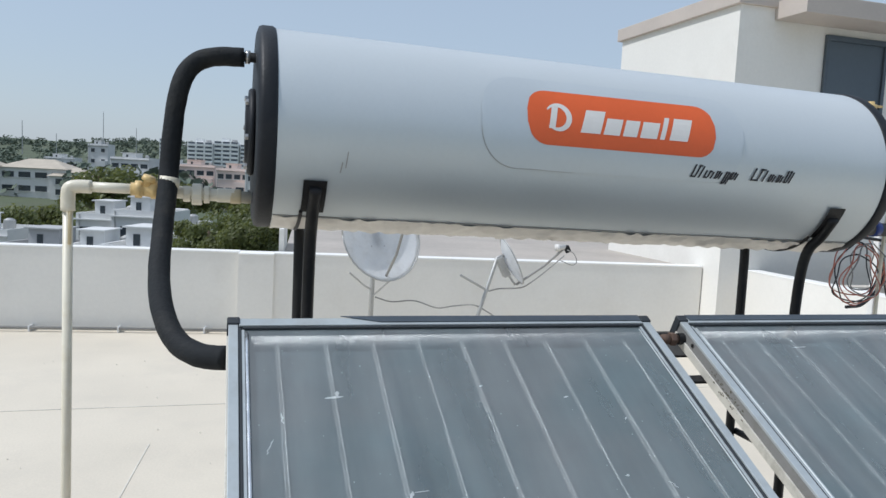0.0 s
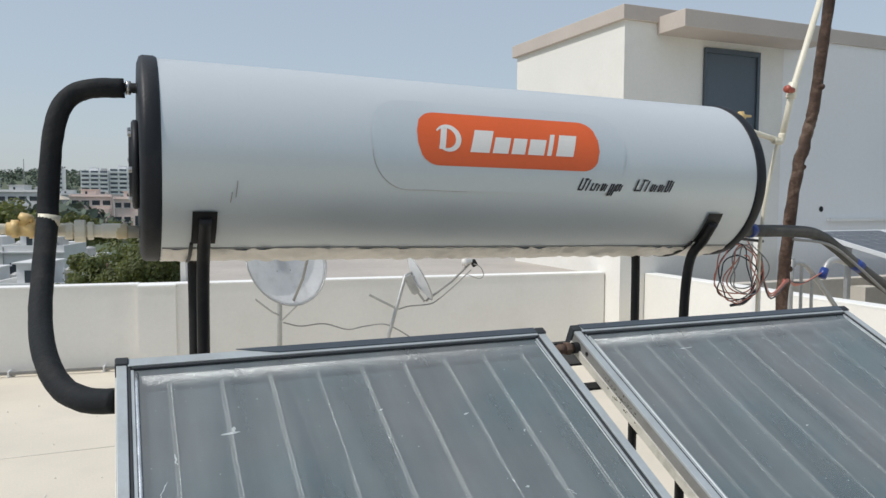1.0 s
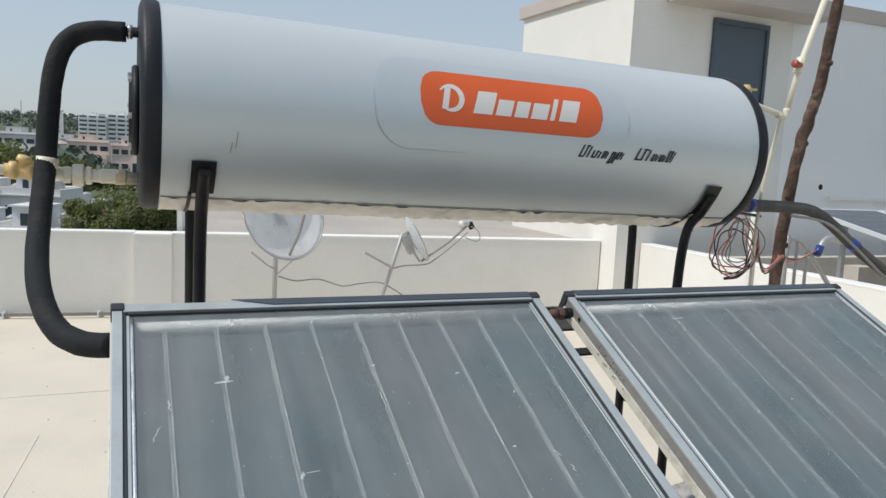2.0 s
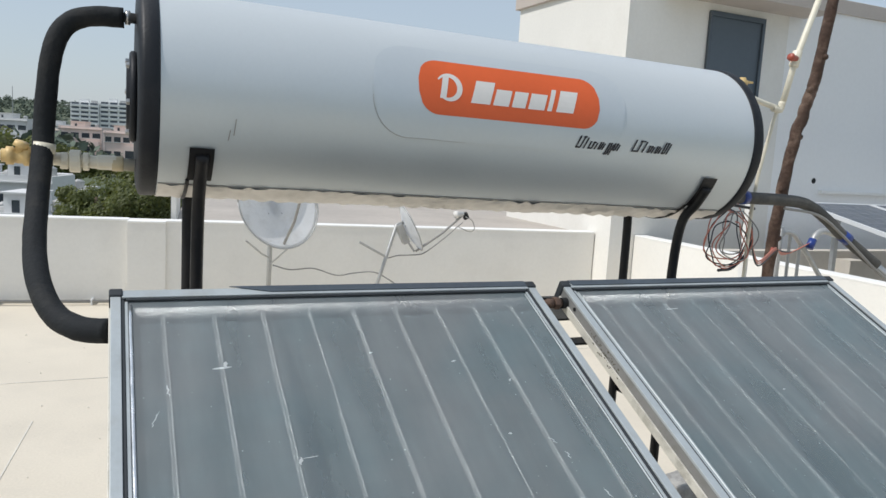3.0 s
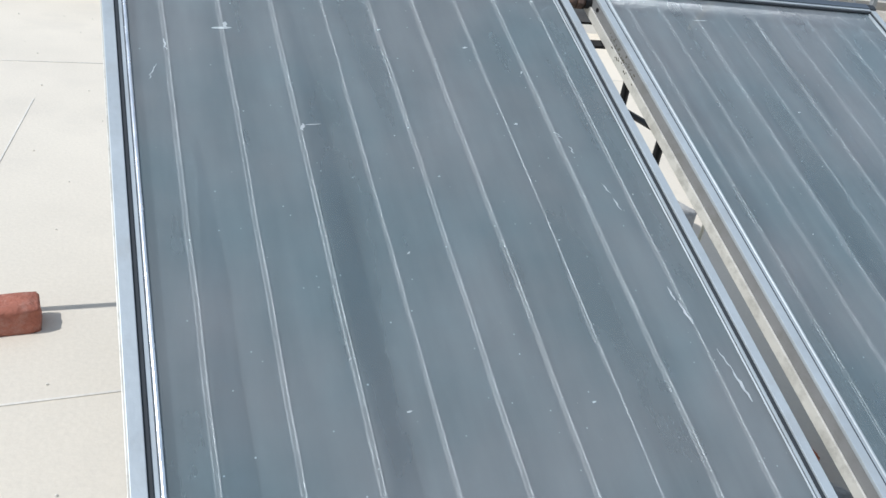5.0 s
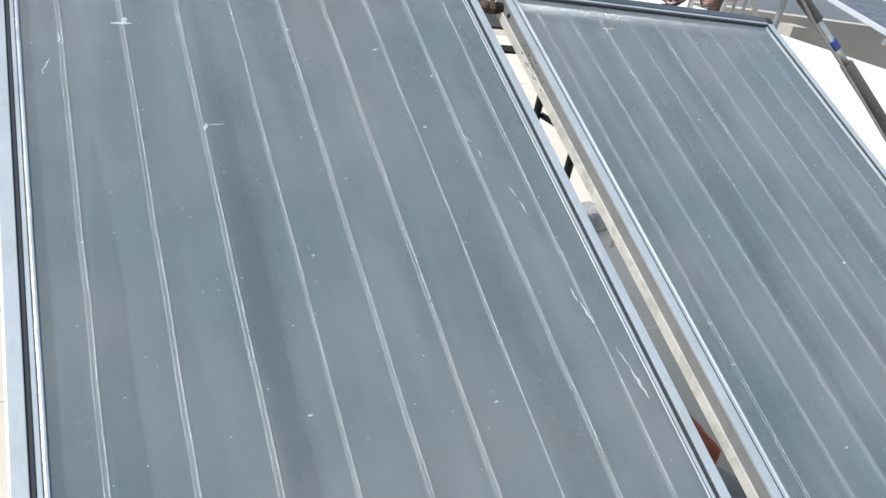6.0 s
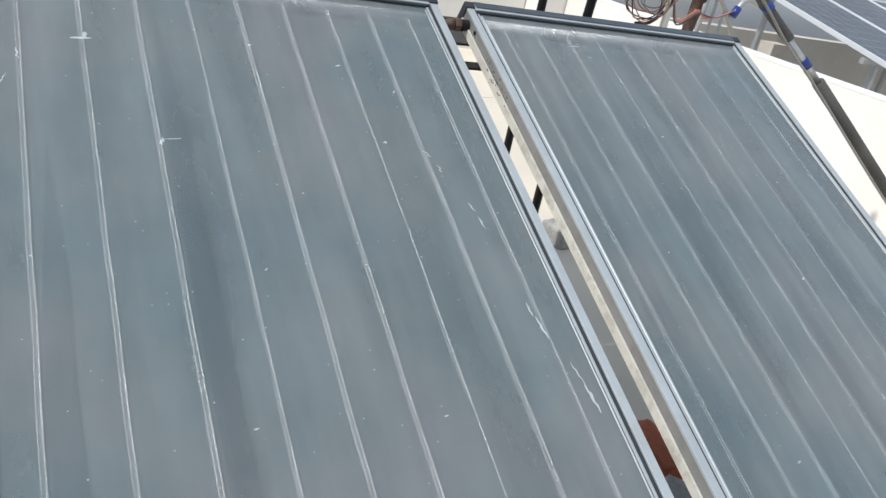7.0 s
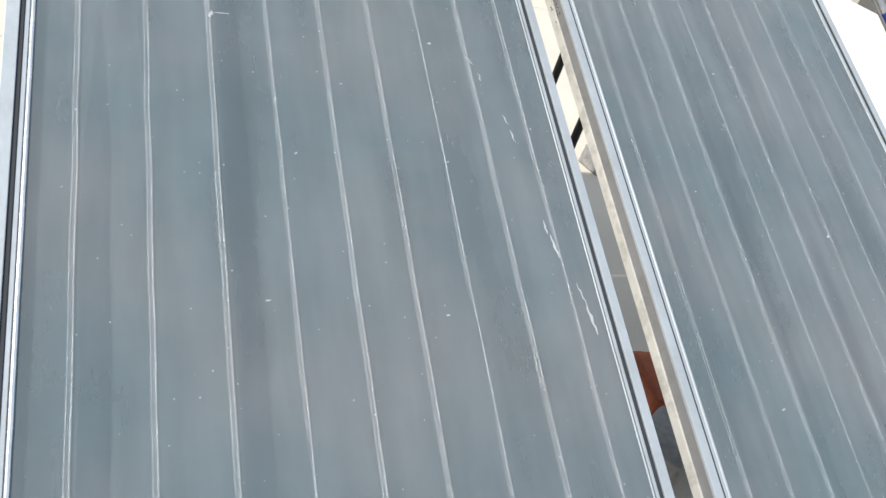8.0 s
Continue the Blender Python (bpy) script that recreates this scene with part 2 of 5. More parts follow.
BLUE_TAPE = material("blue_tape", (0.018, 0.045, 0.22), 0.35, vary=0.25, grain=40, stain=20)
RED_PLASTIC = material("red_plastic", (0.38, 0.08, 0.05), 0.4, vary=0.1)
RED_WIRE = material("red_wire", (0.55, 0.20, 0.14), 0.5, vary=0.2)
BLACK_WIRE = material("black_wire", (0.03, 0.03, 0.035), 0.5, vary=0.2)
GREY_WIRE = material("grey_wire", (0.30, 0.29, 0.27), 0.6, vary=0.2)
DISH_PAINT = material("dish_paint", (0.82, 0.83, 0.84), 0.5, vary=0.06, grain=40, stain=4, dirt=(0.40, 0.38, 0.35), dirt_amount=0.3, dirt_scale=6)
BARK = material("bark", (0.060, 0.034, 0.023), 0.9, vary=0.5, grain=45, stain=9, bump=0.9, bump_scale=40, dirt=(0.28, 0.20, 0.15), dirt_amount=0.6, dirt_scale=9)
SHUTTER = material("shutter", (0.10, 0.125, 0.15), 0.5, metal=0.2, vary=0.08, grain=20, stain=2)
PV_GLASS = material("pv_glass", (0.06, 0.075, 0.105), 0.22, vary=0.1, grain=8, stain=1.5, dirt=(0.22, 0.23, 0.25), dirt_amount=0.6, dirt_scale=1.5)
WHITE_FRAME = material("white_frame", (0.72, 0.73, 0.74), 0.4, metal=0.3, vary=0.06)
LEAVES = material("leaves", (0.135, 0.155, 0.052), 0.55, vary=0.5, grain=3, stain=0.7, pieces=0.15)
# light that passes through the leaves
glow_node, leaf_mix = LEAVES.node_tree.nodes.new("ShaderNodeBsdfTranslucent"), LEAVES.node_tree.nodes.new("ShaderNodeMixShader")
glow_node.inputs["Color"].default_value = (0.20, 0.22, 0.06, 1)
leaf_mix.inputs["Fac"].default_value = 0.4
LEAVES.node_tree.links.new(LEAVES.node_tree.nodes["Principled BSDF"].outputs["BSDF"], leaf_mix.inputs[1])
LEAVES.node_tree.links.new(glow_node.outputs["BSDF"], leaf_mix.inputs[2])
LEAVES.node_tree.links.new(leaf_mix.outputs["Shader"], LEAVES.node_tree.nodes["Material Output"].inputs["Surface"])
# paler, greyer green: distance haze is put into the leaf colour
HAZED_LEAVES = material("hazed_leaves", (0.125, 0.155, 0.115), 0.8, vary=0.45, grain=0.6, stain=0.08)
TRUNK = material("trunk", (0.12, 0.09, 0.06), 0.9, vary=0.3, grain=14, bump=0.5)
EARTH = material("earth", (0.085, 0.105, 0.058), 0.95, vary=0.35, grain=0.35, stain=0.02, dirt=(0.16, 0.14, 0.10), dirt_amount=0.5, dirt_scale=0.015)
TOWER_WHITE = material("tower_white", (0.84, 0.84, 0.83), 0.85, vary=0.06, grain=3, stain=0.3)
HOUSE_WHITE = material("house_white", (0.66, 0.66, 0.65), 0.85, vary=0.06, grain=3, stain=0.3, dirt=(0.5, 0.48, 0.45), dirt_amount=0.3, dirt_scale=0.4)
HOUSE_PINK = material("house_pink", (0.74, 0.62, 0.56), 0.85, vary=0.08, grain=3, stain=0.3)
HOUSE_GREY = material("house_grey", (0.42, 0.42, 0.42), 0.85, vary=0.1, grain=3, stain=0.3)
TILE_ROOF = material("tile_roof", (0.50, 0.44, 0.36), 0.85, vary=0.15, grain=4, stain=0.5)
FAR_GLASS = material("far_glass", (0.10, 0.12, 0.145), 0.3, vary=0.25, grain=0.3, stain=0.1)
WINDOW_DARK = material("window_dark", (0.05, 0.06, 0.07), 0.15, vary=0.2)


# ---- mesh helpers ----
def mesh_of(bm, name, smooth=False):
    bmesh.ops.recalc_face_normals(bm, faces=bm.faces)
    data = bpy.data.meshes.new(name)
    if smooth:
        for face in bm.faces:
            face.smooth = True
    bm.to_mesh(data)
    bm.free()
    return data


def part(name, bm, mat, parent=None, label="", smooth=False):
    ob = new(name, mesh_of(bm, name, smooth))
    ob.data.materials.append(mat)
    if parent is not None:
        ob.parent = parent
    return tagged(ob, label) if label else ob


def base(name, at, label, category, group="", turn=(0, 0, 0)):
    ob = new(name)
    ob.empty_display_size = 0.05
    ob.matrix_world = pose(*at, *turn)
    return tagged(ob, label, category, group)


def thing(name, bm, mat, label, category, group="", kind="", smooth=False):
    return tagged(part(name, bm, mat, None, "", smooth), label, category, group, kind)


def add_box(bm, lo, hi, bevel=0.0, m=None):
    made = bmesh.ops.create_cube(bm, size=1)["verts"]
    for v in made:
        v.co = Vector([(a + b) / 2 + c * (b - a) for a, b, c in zip(lo, hi, v.co)])
    if bevel:
        edges = {e for v in made for e in v.link_edges}
        done = bmesh.ops.bevel(bm, geom=list(edges), offset=bevel, segments=2, affect="EDGES", profile=0.5)
        made = list({v for f in done["faces"] for v in f.verts} | {v for v in made if v.is_valid})
    if m is not None:
        for v in made:
            v.co = m @ v.co
    return bm


def box(lo, hi, bevel=0.0):
    return add_box(bmesh.new(), lo, hi, bevel)


def smooth_path(points, steps=6):
    """Catmull-Rom through the points."""
    p = [Vector(q) for q in points]
    p = [2 * p[0] - p[1]] + p + [2 * p[-1] - p[-2]]
    out = []
    for a, b, c, d in zip(p, p[1:], p[2:], p[3:]):
        for k in range(steps):
            t = k / steps
            out.append(0.5 * (2 * b + (c - a) * t + (2 * a - 5 * b + 4 * c - d) * t * t + (3 * b - a - 3 * c + d) * t**3))
    return out + [p[-2]]


def add_tube(bm, points, radius, sides=12, closed=True, wobble=0.0, seed=0):
    """A round tube along the points; radius may be one number or one for each point."""
    pts = [Vector(p) for p in points]
    radii = [radius] * len(pts) if isinstance(radius, (int, float)) else radius
    rings, up = [], Vector((0.13, 0.37, 0.92))
    for i, p in enumerate(pts):
        ahead = (pts[min(i + 1, len(pts) - 1)] - pts[max(i - 1, 0)]).normalized()
        side = ahead.cross(up)
        if side.length < 1e-4:
            side = ahead.cross(Vector((1, 0, 0)))
        side.normalize()
        up = side.cross(ahead).normalized()
        ring = []
        for k in range(sides):
            a = 2 * math.pi * k / sides
            r = radii[i] * (1 + wobble * noise.noise(Vector((math.cos(a) * 1.3 + seed, math.sin(a) * 1.3, i * 0.6))))
            ring.append(bm.verts.new(p + side * (math.cos(a) * r) + up * (math.sin(a) * r)))
        rings.append(ring)
    for a, b in zip(rings, rings[1:]):
        for k in range(sides):
            bm.faces.new((a[k], a[(k + 1) % sides], b[(k + 1) % sides], b[k]))
    if closed:
        bm.faces.new(rings[0][::-1])
        bm.faces.new(rings[-1])
    return bm


def tube(points, radius, sides=12, wobble=0.0, seed=0):
    return add_tube(bmesh.new(), points, radius, sides, True, wobble, seed)


def lathe(profile, axis, origin, sides=48):
    """Turned body: profile rows are (along, radius) on the axis through the origin."""
    axis = Vector(axis).normalized()
    pts = [Vector(origin) + axis * a for a, _ in profile]
    bm = bmesh.new()
    side = axis.cross(Vector((0, 0, 1)) if abs(axis.z) < 0.9 else Vector((1, 0, 0))).normalized()
    up = side.cross(axis)
    rings = [[bm.verts.new(p + (side * math.cos(2 * math.pi * k / sides) + up * math.sin(2 * math.pi * k / sides)) * r) for k in range(sides)] for p, (_, r) in zip(pts, profile)]
    for a, b in zip(rings, rings[1:]):
        for k in range(sides):
            bm.faces.new((a[k], a[(k + 1) % sides], b[(k + 1) % sides], b[k]))
    bm.faces.new(rings[0][::-1])
    bm.faces.new(rings[-1])
    return bm


# ---- the roof and its walls ----
floor = thing("floor", box((-7, -7, -0.25), (5.08, 6.3, 0)), ROOF_PAINT, "cream painted cement roof floor with fine joints and stains", "floor", kind="structure")
for a, b, w in (((-0.50, 1.35), (-0.38, 2.6), 0.0035), ((-7, 0.10), (0.0, 0.10), 0.004), ((-7, 3.3), (4.9, 3.3), 0.004), ((-1.9, -7), (-1.9, 5), 0.004)):
    a, b = Vector((*a, 0)), Vector((*b, 0))
    across = Vector((b - a).to_tuple()).cross(Vector((0, 0, 1))).normalized() * w
    bm = bmesh.new()
    low = [bm.verts.new(p + Vector((0, 0, -0.01))) for p in (a - across, a + across, b + across, b - across)]
    top = [bm.verts.new(v.co + Vector((0, 0, 0.013))) for v in low]
    bm.faces.new(top), bm.faces.new(low[::-1])
    for k in range(4):
        bm.faces.new((low[k], low[(k + 1) % 4], top[(k + 1) % 4], top[k]))
    part("floor_joint", bm, JOINT, floor)
thing("house_block", box((-7, -7, -11.2), (5.08, 6.4, -0.26)), WALL_PAINT, "white painted wall of the house below the roof", "house", kind="structure")

PARAPET_Y = 5.0


def parapet(name, lo, hi, label):
    wall = thing(name, box(lo, (hi[0], hi[1], hi[2] - 0.018)), WALL_PAINT, label, "parapet wall", kind="structure")
    part("coping", box((lo[0], lo[1] - 0.004, hi[2] - 0.018), (hi[0], hi[1] + 0.004, hi[2]), 0.005), COPING_PAINT, wall)
    return wall


# the north side lies a little askew to the rest
NORTH = Matrix.Translation((4.765, 4.98, 0)) @ pose(0, 0, 0, 0, 0, -6.2) @ Matrix.Translation((-4.765, -5.0, 0))
parapet("wall_north_1", (-7, 5.06, -0.25), (0.10, 5.2, 0.768), "white painted parapet wall along the roof edge").matrix_world = NORTH
parapet("wall_north_2", (0.10, 4.97, -0.25), (0.42, 5.2, 0.763), "white painted parapet pier between two wall lengths").matrix_world = NORTH
parapet("wall_north_3", (0.42, 5.0, -0.25), (4.75, 5.15, 0.770), "white painted parapet wall before a raised roof slab").matrix_world = NORTH
parapet("wall_east", (5.08, -7, -0.25), (5.24, 4.72, 0.772), "sunlit white parapet wall along the roof edge")
parapet("wall_south", (-7, -7.2, -0.25), (5.24, -7, 0.72), "white painted parapet wall along the roof edge")
parapet("wall_west", (-7.2, -7.2, -0.25), (-7, 6.6, 0.72), "white painted parapet wall along the roof edge")

bm = bmesh.new()
add_tube(bm, [(-6.9, 4.99, 0.035), (0.1, 4.985, 0.035)], 0.014, 8)
conduit = thing("conduit_pipe", bm, GREY_WIRE, "grey conduit pipe clipped along the foot of the parapet", "pipe", smooth=True)
conduit.matrix_world = NORTH
for k in range(9):
    part("pipe_clip", box((-6.2 + 0.75 * k, 4.972, 0.0), (-6.184 + 0.75 * k, 5.06, 0.052), 0.003), WHITE_FRAME, conduit)

# raised roof slab behind the parapet, with its side kerb
slab = thing("roof_slab", box((0.50, 5.151, -0.24), (4.76, 17.0, 0.735)), CEMENT, "weathered beige cement roof slab behind the parapet", "roof", kind="structure")
slab.matrix_world = NORTH
thing("roof_slab_rear", box((4.801, 7.45, -0.25), (14, 17, 0.727)), CEMENT, "weathered beige cement roof slab behind the stair house", "roof", kind="structure")
parapet("kerb_wall", (0.452, 5.22, -0.25), (0.497, 6.4, 0.985), "white painted side kerb of the raised roof slab").matrix_world = NORTH

# stair head house with its window, roof slab and window hood
head = thing("stair_house", box((4.765, 4.73, -0.25), (6.95, 7.0, 3.372)), WALL_PAINT, "white painted stair head house, one side in full sun", "stair house", kind="structure")
part("roof", box((4.72, 4.69, 3.372), (7.0, 7.06, 3.522), 0.006), BEIGE_PAINT, head, "beige painted roof slab edge")
part("hood", box((5.165, 4.30, 3.257), (7.18, 4.73, 3.432), 0.006), BEIGE_PAINT, head, "beige painted hood slab over the window")
window = tagged(new("window_1"), "grey shuttered window under a concrete hood", "window", kind="structure")
part("shutter", box((5.83, 4.715, 1.95), (6.53, 4.728, 3.122)), SHUTTER, window)
for lo, hi in (((5.79, 4.69, 3.122), (6.57, 4.728, 3.177)), ((5.79, 4.69, 1.9), (5.83, 4.728, 3.122)), ((6.53, 4.69, 1.9), (6.57, 4.728, 3.122))):
    part("window_frame", box(lo, hi, 0.004), DARK_ALUMINIUM, window)
grey = thing("neighbour_block", box((6.951, 4.75, -0.25), (14.0, 7.4, 3.385)), GREY_PAINT, "grey-white rendered wall of the neighbouring block in shade", "building", kind="structure")
part("roof_edge", box((7.01, 4.72, 3.385), (14.05, 7.45, 3.545), 0.006), BEIGE_PAINT, grey, "beige roof edge band")
part("drain_hole", lathe([(0, 0.03), (0.012, 0.035)], (0, -1, 0), (7.65, 4.76, 1.444), 12), BLACK_STEEL, grey)
part("wall_ledge", box((7.75, 4.70, 1.30), (9.5, 4.752, 1.335)), COPING_PAINT, grey)
# pale wall paint instead of cement, to bounce light onto the shaded block
thing("neighbour_roof_floor", box((5.24, -7, -0.35), (14, 4.75, -0.1)), WALL_PAINT, "floor of the neighbouring roof, pale to bounce light", "floor", kind="structure")
low = thing("neighbour_low_wall", box((5.25, 4.05, -0.1), (14, 4.2, 0.70)), DARK_CEMENT, "brown-grey low wall in shade on the neighbouring roof", "wall", kind="structure")
part("pier", box((7.3, 3.86, -0.1), (7.55, 4.05, 0.62)), DARK_CEMENT, low)


# ---- the solar water heater ----
TILT = 26.45
TANK_X0, TANK_X1, TANK_Y, TANK_Z, TANK_R = 0.062, 2.10, 0.56, 1.6365, 0.2785


def sag(x):
    """The tank lies a little lower towards its far end."""
    return -0.0155 * (x - 0.75)


def on_tank(x, angle, lift):
    """A place on the shell: angle in degrees up from the side that faces the collectors."""
    a = radians(angle)
    return Vector((x, TANK_Y - math.cos(a) * (TANK_R + lift), TANK_Z + sag(x) + math.sin(a) * (TANK_R + lift)))


def tank_patch(span, x0, x1, lift, columns=40, rows=8, thick=0.0006):
    """A thin sheet that follows the shell; span(x) gives its lower and upper angle."""
    bm = bmesh.new()
    grid = []
    for i in range(columns + 1):
        x = x0 + (x1 - x0) * i / columns
        lo, hi = span(x)
        grid.append([(bm.verts.new(on_tank(x, lo + (hi - lo) * j / rows, lift + thick))) for j in range(rows + 1)])
    for a, b in zip(grid, grid[1:]):
        for j in range(rows):
            if (a[j].co - a[j + 1].co).length + (b[j].co - b[j + 1].co).length > 1e-6:
                bm.faces.new((a[j], b[j], b[j + 1], a[j + 1]))
    return bm


def rounded(x0, x1, lo, hi, corner):
    """The span of a rounded plate; the corner is a length in metres."""
    per = 180 / (math.pi * TANK_R)

    def span(x):
        d = max(0.0, corner - min(x - x0, x1 - x))
        cut = (corner - math.sqrt(max(corner * corner - d * d, 0.0))) * per
        return lo + cut, hi - cut

    return span


tank = base("water_heater_tank", (0, 0, 0), "silver-white painted solar water heater tank with black end caps", "water tank")
shell = bmesh.new()
COLS, ROWS = 60, 96
rings = []
for i in range(COLS + 1):
    x = TANK_X0 + 0.04 + (TANK_X1 - TANK_X0 - 0.08) * i / COLS
    ring = []
    for k in range(ROWS):
        a = 2 * math.pi * k / ROWS
        r = TANK_R + 0.0012 * noise.noise(Vector((x * 2.2, math.cos(a) * 1.6, math.sin(a) * 1.6)))
        ring.append(shell.verts.new((x, TANK_Y + math.cos(a) * r, TANK_Z + sag(x) + math.sin(a) * r)))
    rings.append(ring)
for a, b in zip(rings, rings[1:]):
    for k in range(ROWS):
        shell.faces.new((a[k], a[(k + 1) % ROWS], b[(k + 1) % ROWS], b[k]))
part("shell", shell, TANK_PAINT, tank, "silver-white painted sheet shell", True)
# wrinkled protective film round the underside, folded over at the seam
bm = bmesh.new()
grid = []
for i in range(241):
    x = 0.113 + 1.93 * i / 240
    row = []
    for j in range(19):
        a = -59 - 62 * j / 18 + 1.2 * noise.noise(Vector((x * 3, 0, 4))) * (j == 0)
        fold = 0.0025 + 0.0115 * abs(noise.noise(Vector((x * 17 + j * 0.95, j * 0.18, 1)))) + 0.004 * noise.noise(Vector((x * 45, j * 0.5, 7)))
        row.append(bm.verts.new(on_tank(x, a, fold)))
    grid.append(row)
for a, b in zip(grid, grid[1:]):
    for j in range(18):
        bm.faces.new((a[j], a[j + 1], b[j + 1], b[j]))
part("underside_film", bm, FOIL, tank, "wrinkled plastic film round the underside", True)
seam = [on_tank(0.113 + 1.93 * i / 80, -58.6 + 0.5 * noise.noise(Vector((i * 0.3, 2, 0))), 0.001) for i in range(81)]
part("seam", tube(seam, 0.0022, 6), GREY_WIRE, tank)
CAP = [(0, 0.262), (0.006, TANK_R + 0.001), (0.014, TANK_R + 0.005), (0.042, TANK_R + 0.005), (0.049, TANK_R + 0.0015), (0.051, 0.26)]
part("end_cap", lathe(CAP, (1, 0, 0), (TANK_X0, TANK_Y, TANK_Z + sag(TANK_X0)), 72), CAP_PLASTIC, tank, "black plastic end cap", True)
part("end_cap", lathe([(a, r) for a, r in CAP], (-1, 0, 0), (TANK_X1, TANK_Y, TANK_Z + sag(TANK_X1)), 72), CAP_PLASTIC, tank, "black plastic end cap", True)
flange = part("flange_cover", lathe([(0, 0.118), (0.004, 0.122), (0.012, 0.122), (0.017, 0.116), (0.018, 0.09), (0.024, 0.088), (0.025, 0.02)], (-1, 0, 0), (TANK_X0, TANK_Y - 0.02, TANK_Z - 0.005), 40), CAP_PLASTIC, tank, "round black flange cover", True)
for k in range(6):
    a = radians(60 * k + 10)
    part("bolt", lathe([(0, 0.009), (0.007, 0.009), (0.009, 0.006)], (-1, 0, 0), (TANK_X0 - 0.018, TANK_Y - 0.02 + 0.102 * math.cos(a), TANK_Z - 0.005 + 0.102 * math.sin(a)), 6), STEEL, flange)
part("outlet_nipple", lathe([(0, 0.014), (0.02, 0.014), (0.021, 0.019), (0.034, 0.019), (0.035, 0.013), (0.05, 0.013)], (-1, 0, 0), (TANK_X0 + 0.006, 0.56, 1.842), 12), STEEL, tank, "threaded steel outlet nipple", True)
part("sticker_film", tank_patch(rounded(0.655, 1.50, -14.5, 42, 0.11), 0.655, 1.50, 0.0012, 60, 18), FILM, tank, "clear rounded film round the label", True)
label = part("label_plate", tank_patch(rounded(0.790, 1.400, 0.3, 33.6, 0.062), 0.790, 1.400, 0.0022, 60, 12), ORANGE, tank, "orange rounded label plate", True)


def slanted(x0, x1, lo, hi, lean):
    """Sheet with leaning ends: lean is the shift of its top in metres."""
    bm = bmesh.new()
    rows, cols = 4, 3
    grid = [[bm.verts.new(on_tank(x0 + (x1 - x0) * i / cols + lean * j / rows, lo + (hi - lo) * j / rows, 0.0034)) for j in range(rows + 1)] for i in range(cols + 1)]
    for a, b in zip(grid, grid[1:]):
        for j in range(rows):
            bm.faces.new((a[j], b[j], b[j + 1], a[j + 1]))
    return bm


# emblem and word mark as plain shapes
bm = bmesh.new()
ring = []
for k in range(33):
    a = radians(-140 + 290 * k / 32)
    wide = 0.004 + 0.013 * math.sin(math.pi * k / 32)
    per = 180 / (math.pi * TANK_R)
    ring.append([bm.verts.new(on_tank(0.884 + math.cos(a) * q, 17.0 + math.sin(a) * q * per, 0.0034)) for q in (0.041, 0.041 - wide)])
for a, b in zip(ring, ring[1:]):
    bm.faces.new((a[0], b[0], b[1], a[1]))
part("emblem", bm, PALE_INK, label, "pale crescent emblem")
part("emblem_bar", slanted(0.853, 0.872, 10, 23, 0.012), PALE_INK, label)
for x0, x1, hi in ((0.950, 1.012, 21.5), (1.022, 1.074, 17.5), (1.084, 1.130, 17.5), (1.140, 1.196, 17.5), (1.206, 1.222, 21.5), (1.238, 1.300, 21.5)):
    part("word_bar", slanted(x0, x1, 9.0, hi + 1.5, 0.0016 * (hi - 7.5)), PALE_INK, label, "plain pale bar in place of a letter")
for x0, x1, lo, hi in ((1.317, 1.352, -14.5, -6.5), (1.362, 1.392, -14.5, -9.5), (1.400, 1.418, -14.5, -9.5), (1.426, 1.446, -17.5, -9.5), (1.455, 1.476, -14.5, -9.5), (1.530, 1.582, -14.0, -6.0), (1.592, 1.612, -14.0, -9.0), (1.622, 1.640, -14.0, -9.0), (1.650, 1.674, -14.0, -6.0)):
    lo, hi, lean = lo + 2.6, hi + 2.6, 0.0021 * (hi - lo)
    for k in (0.0, 0.45, 0.8):
        part("model_bar", slanted(x0 + k * (x1 - x0), x0 + k * (x1 - x0) + 0.0062, lo + 0.6 * (k == 0.45), hi - 0.8 * (k == 0.8), lean), DARK_INK, tank, "plain dark stroke in place of writing")
    part("model_bar", slanted(x0, x0 + 0.55 * (x1 - x0), lo, lo + 1.1, 0.002), DARK_INK, tank)
    part("model_bar", slanted(x0 + 0.8 * lean + 0.4 * (x1 - x0), x0 + 0.8 * lean + 0.8 * (x1 - x0), hi - 1.2, hi - 0.2, 0.002), DARK_INK, tank)
for x, lo, hi in ((0.275, -24, -18), (0.288, -21, -12)):
    part("scratch", slanted(x, x + 0.0025, lo, hi, 0.004), GREY_WIRE, tank)

# lifted corner of the clear film, caught with dust
curl = [on_tank(0.655 + 0.11 * (1 - math.cos(radians(a))), -14.5 + 22.8 * (1 - math.sin(radians(a))), 0.0014) for a in range(0, 91, 6)]
part("film_edge", tube(curl + [on_tank(0.765 + 0.03 * k, -14.5 + 0.2 * math.sin(k), 0.0014) for k in range(1, 7)], [0.0005 + 0.0008 * math.sin(math.pi * k / 21) for k in range(22)], 6), GALVANISED, tank, "dusty lifted film edge", True)

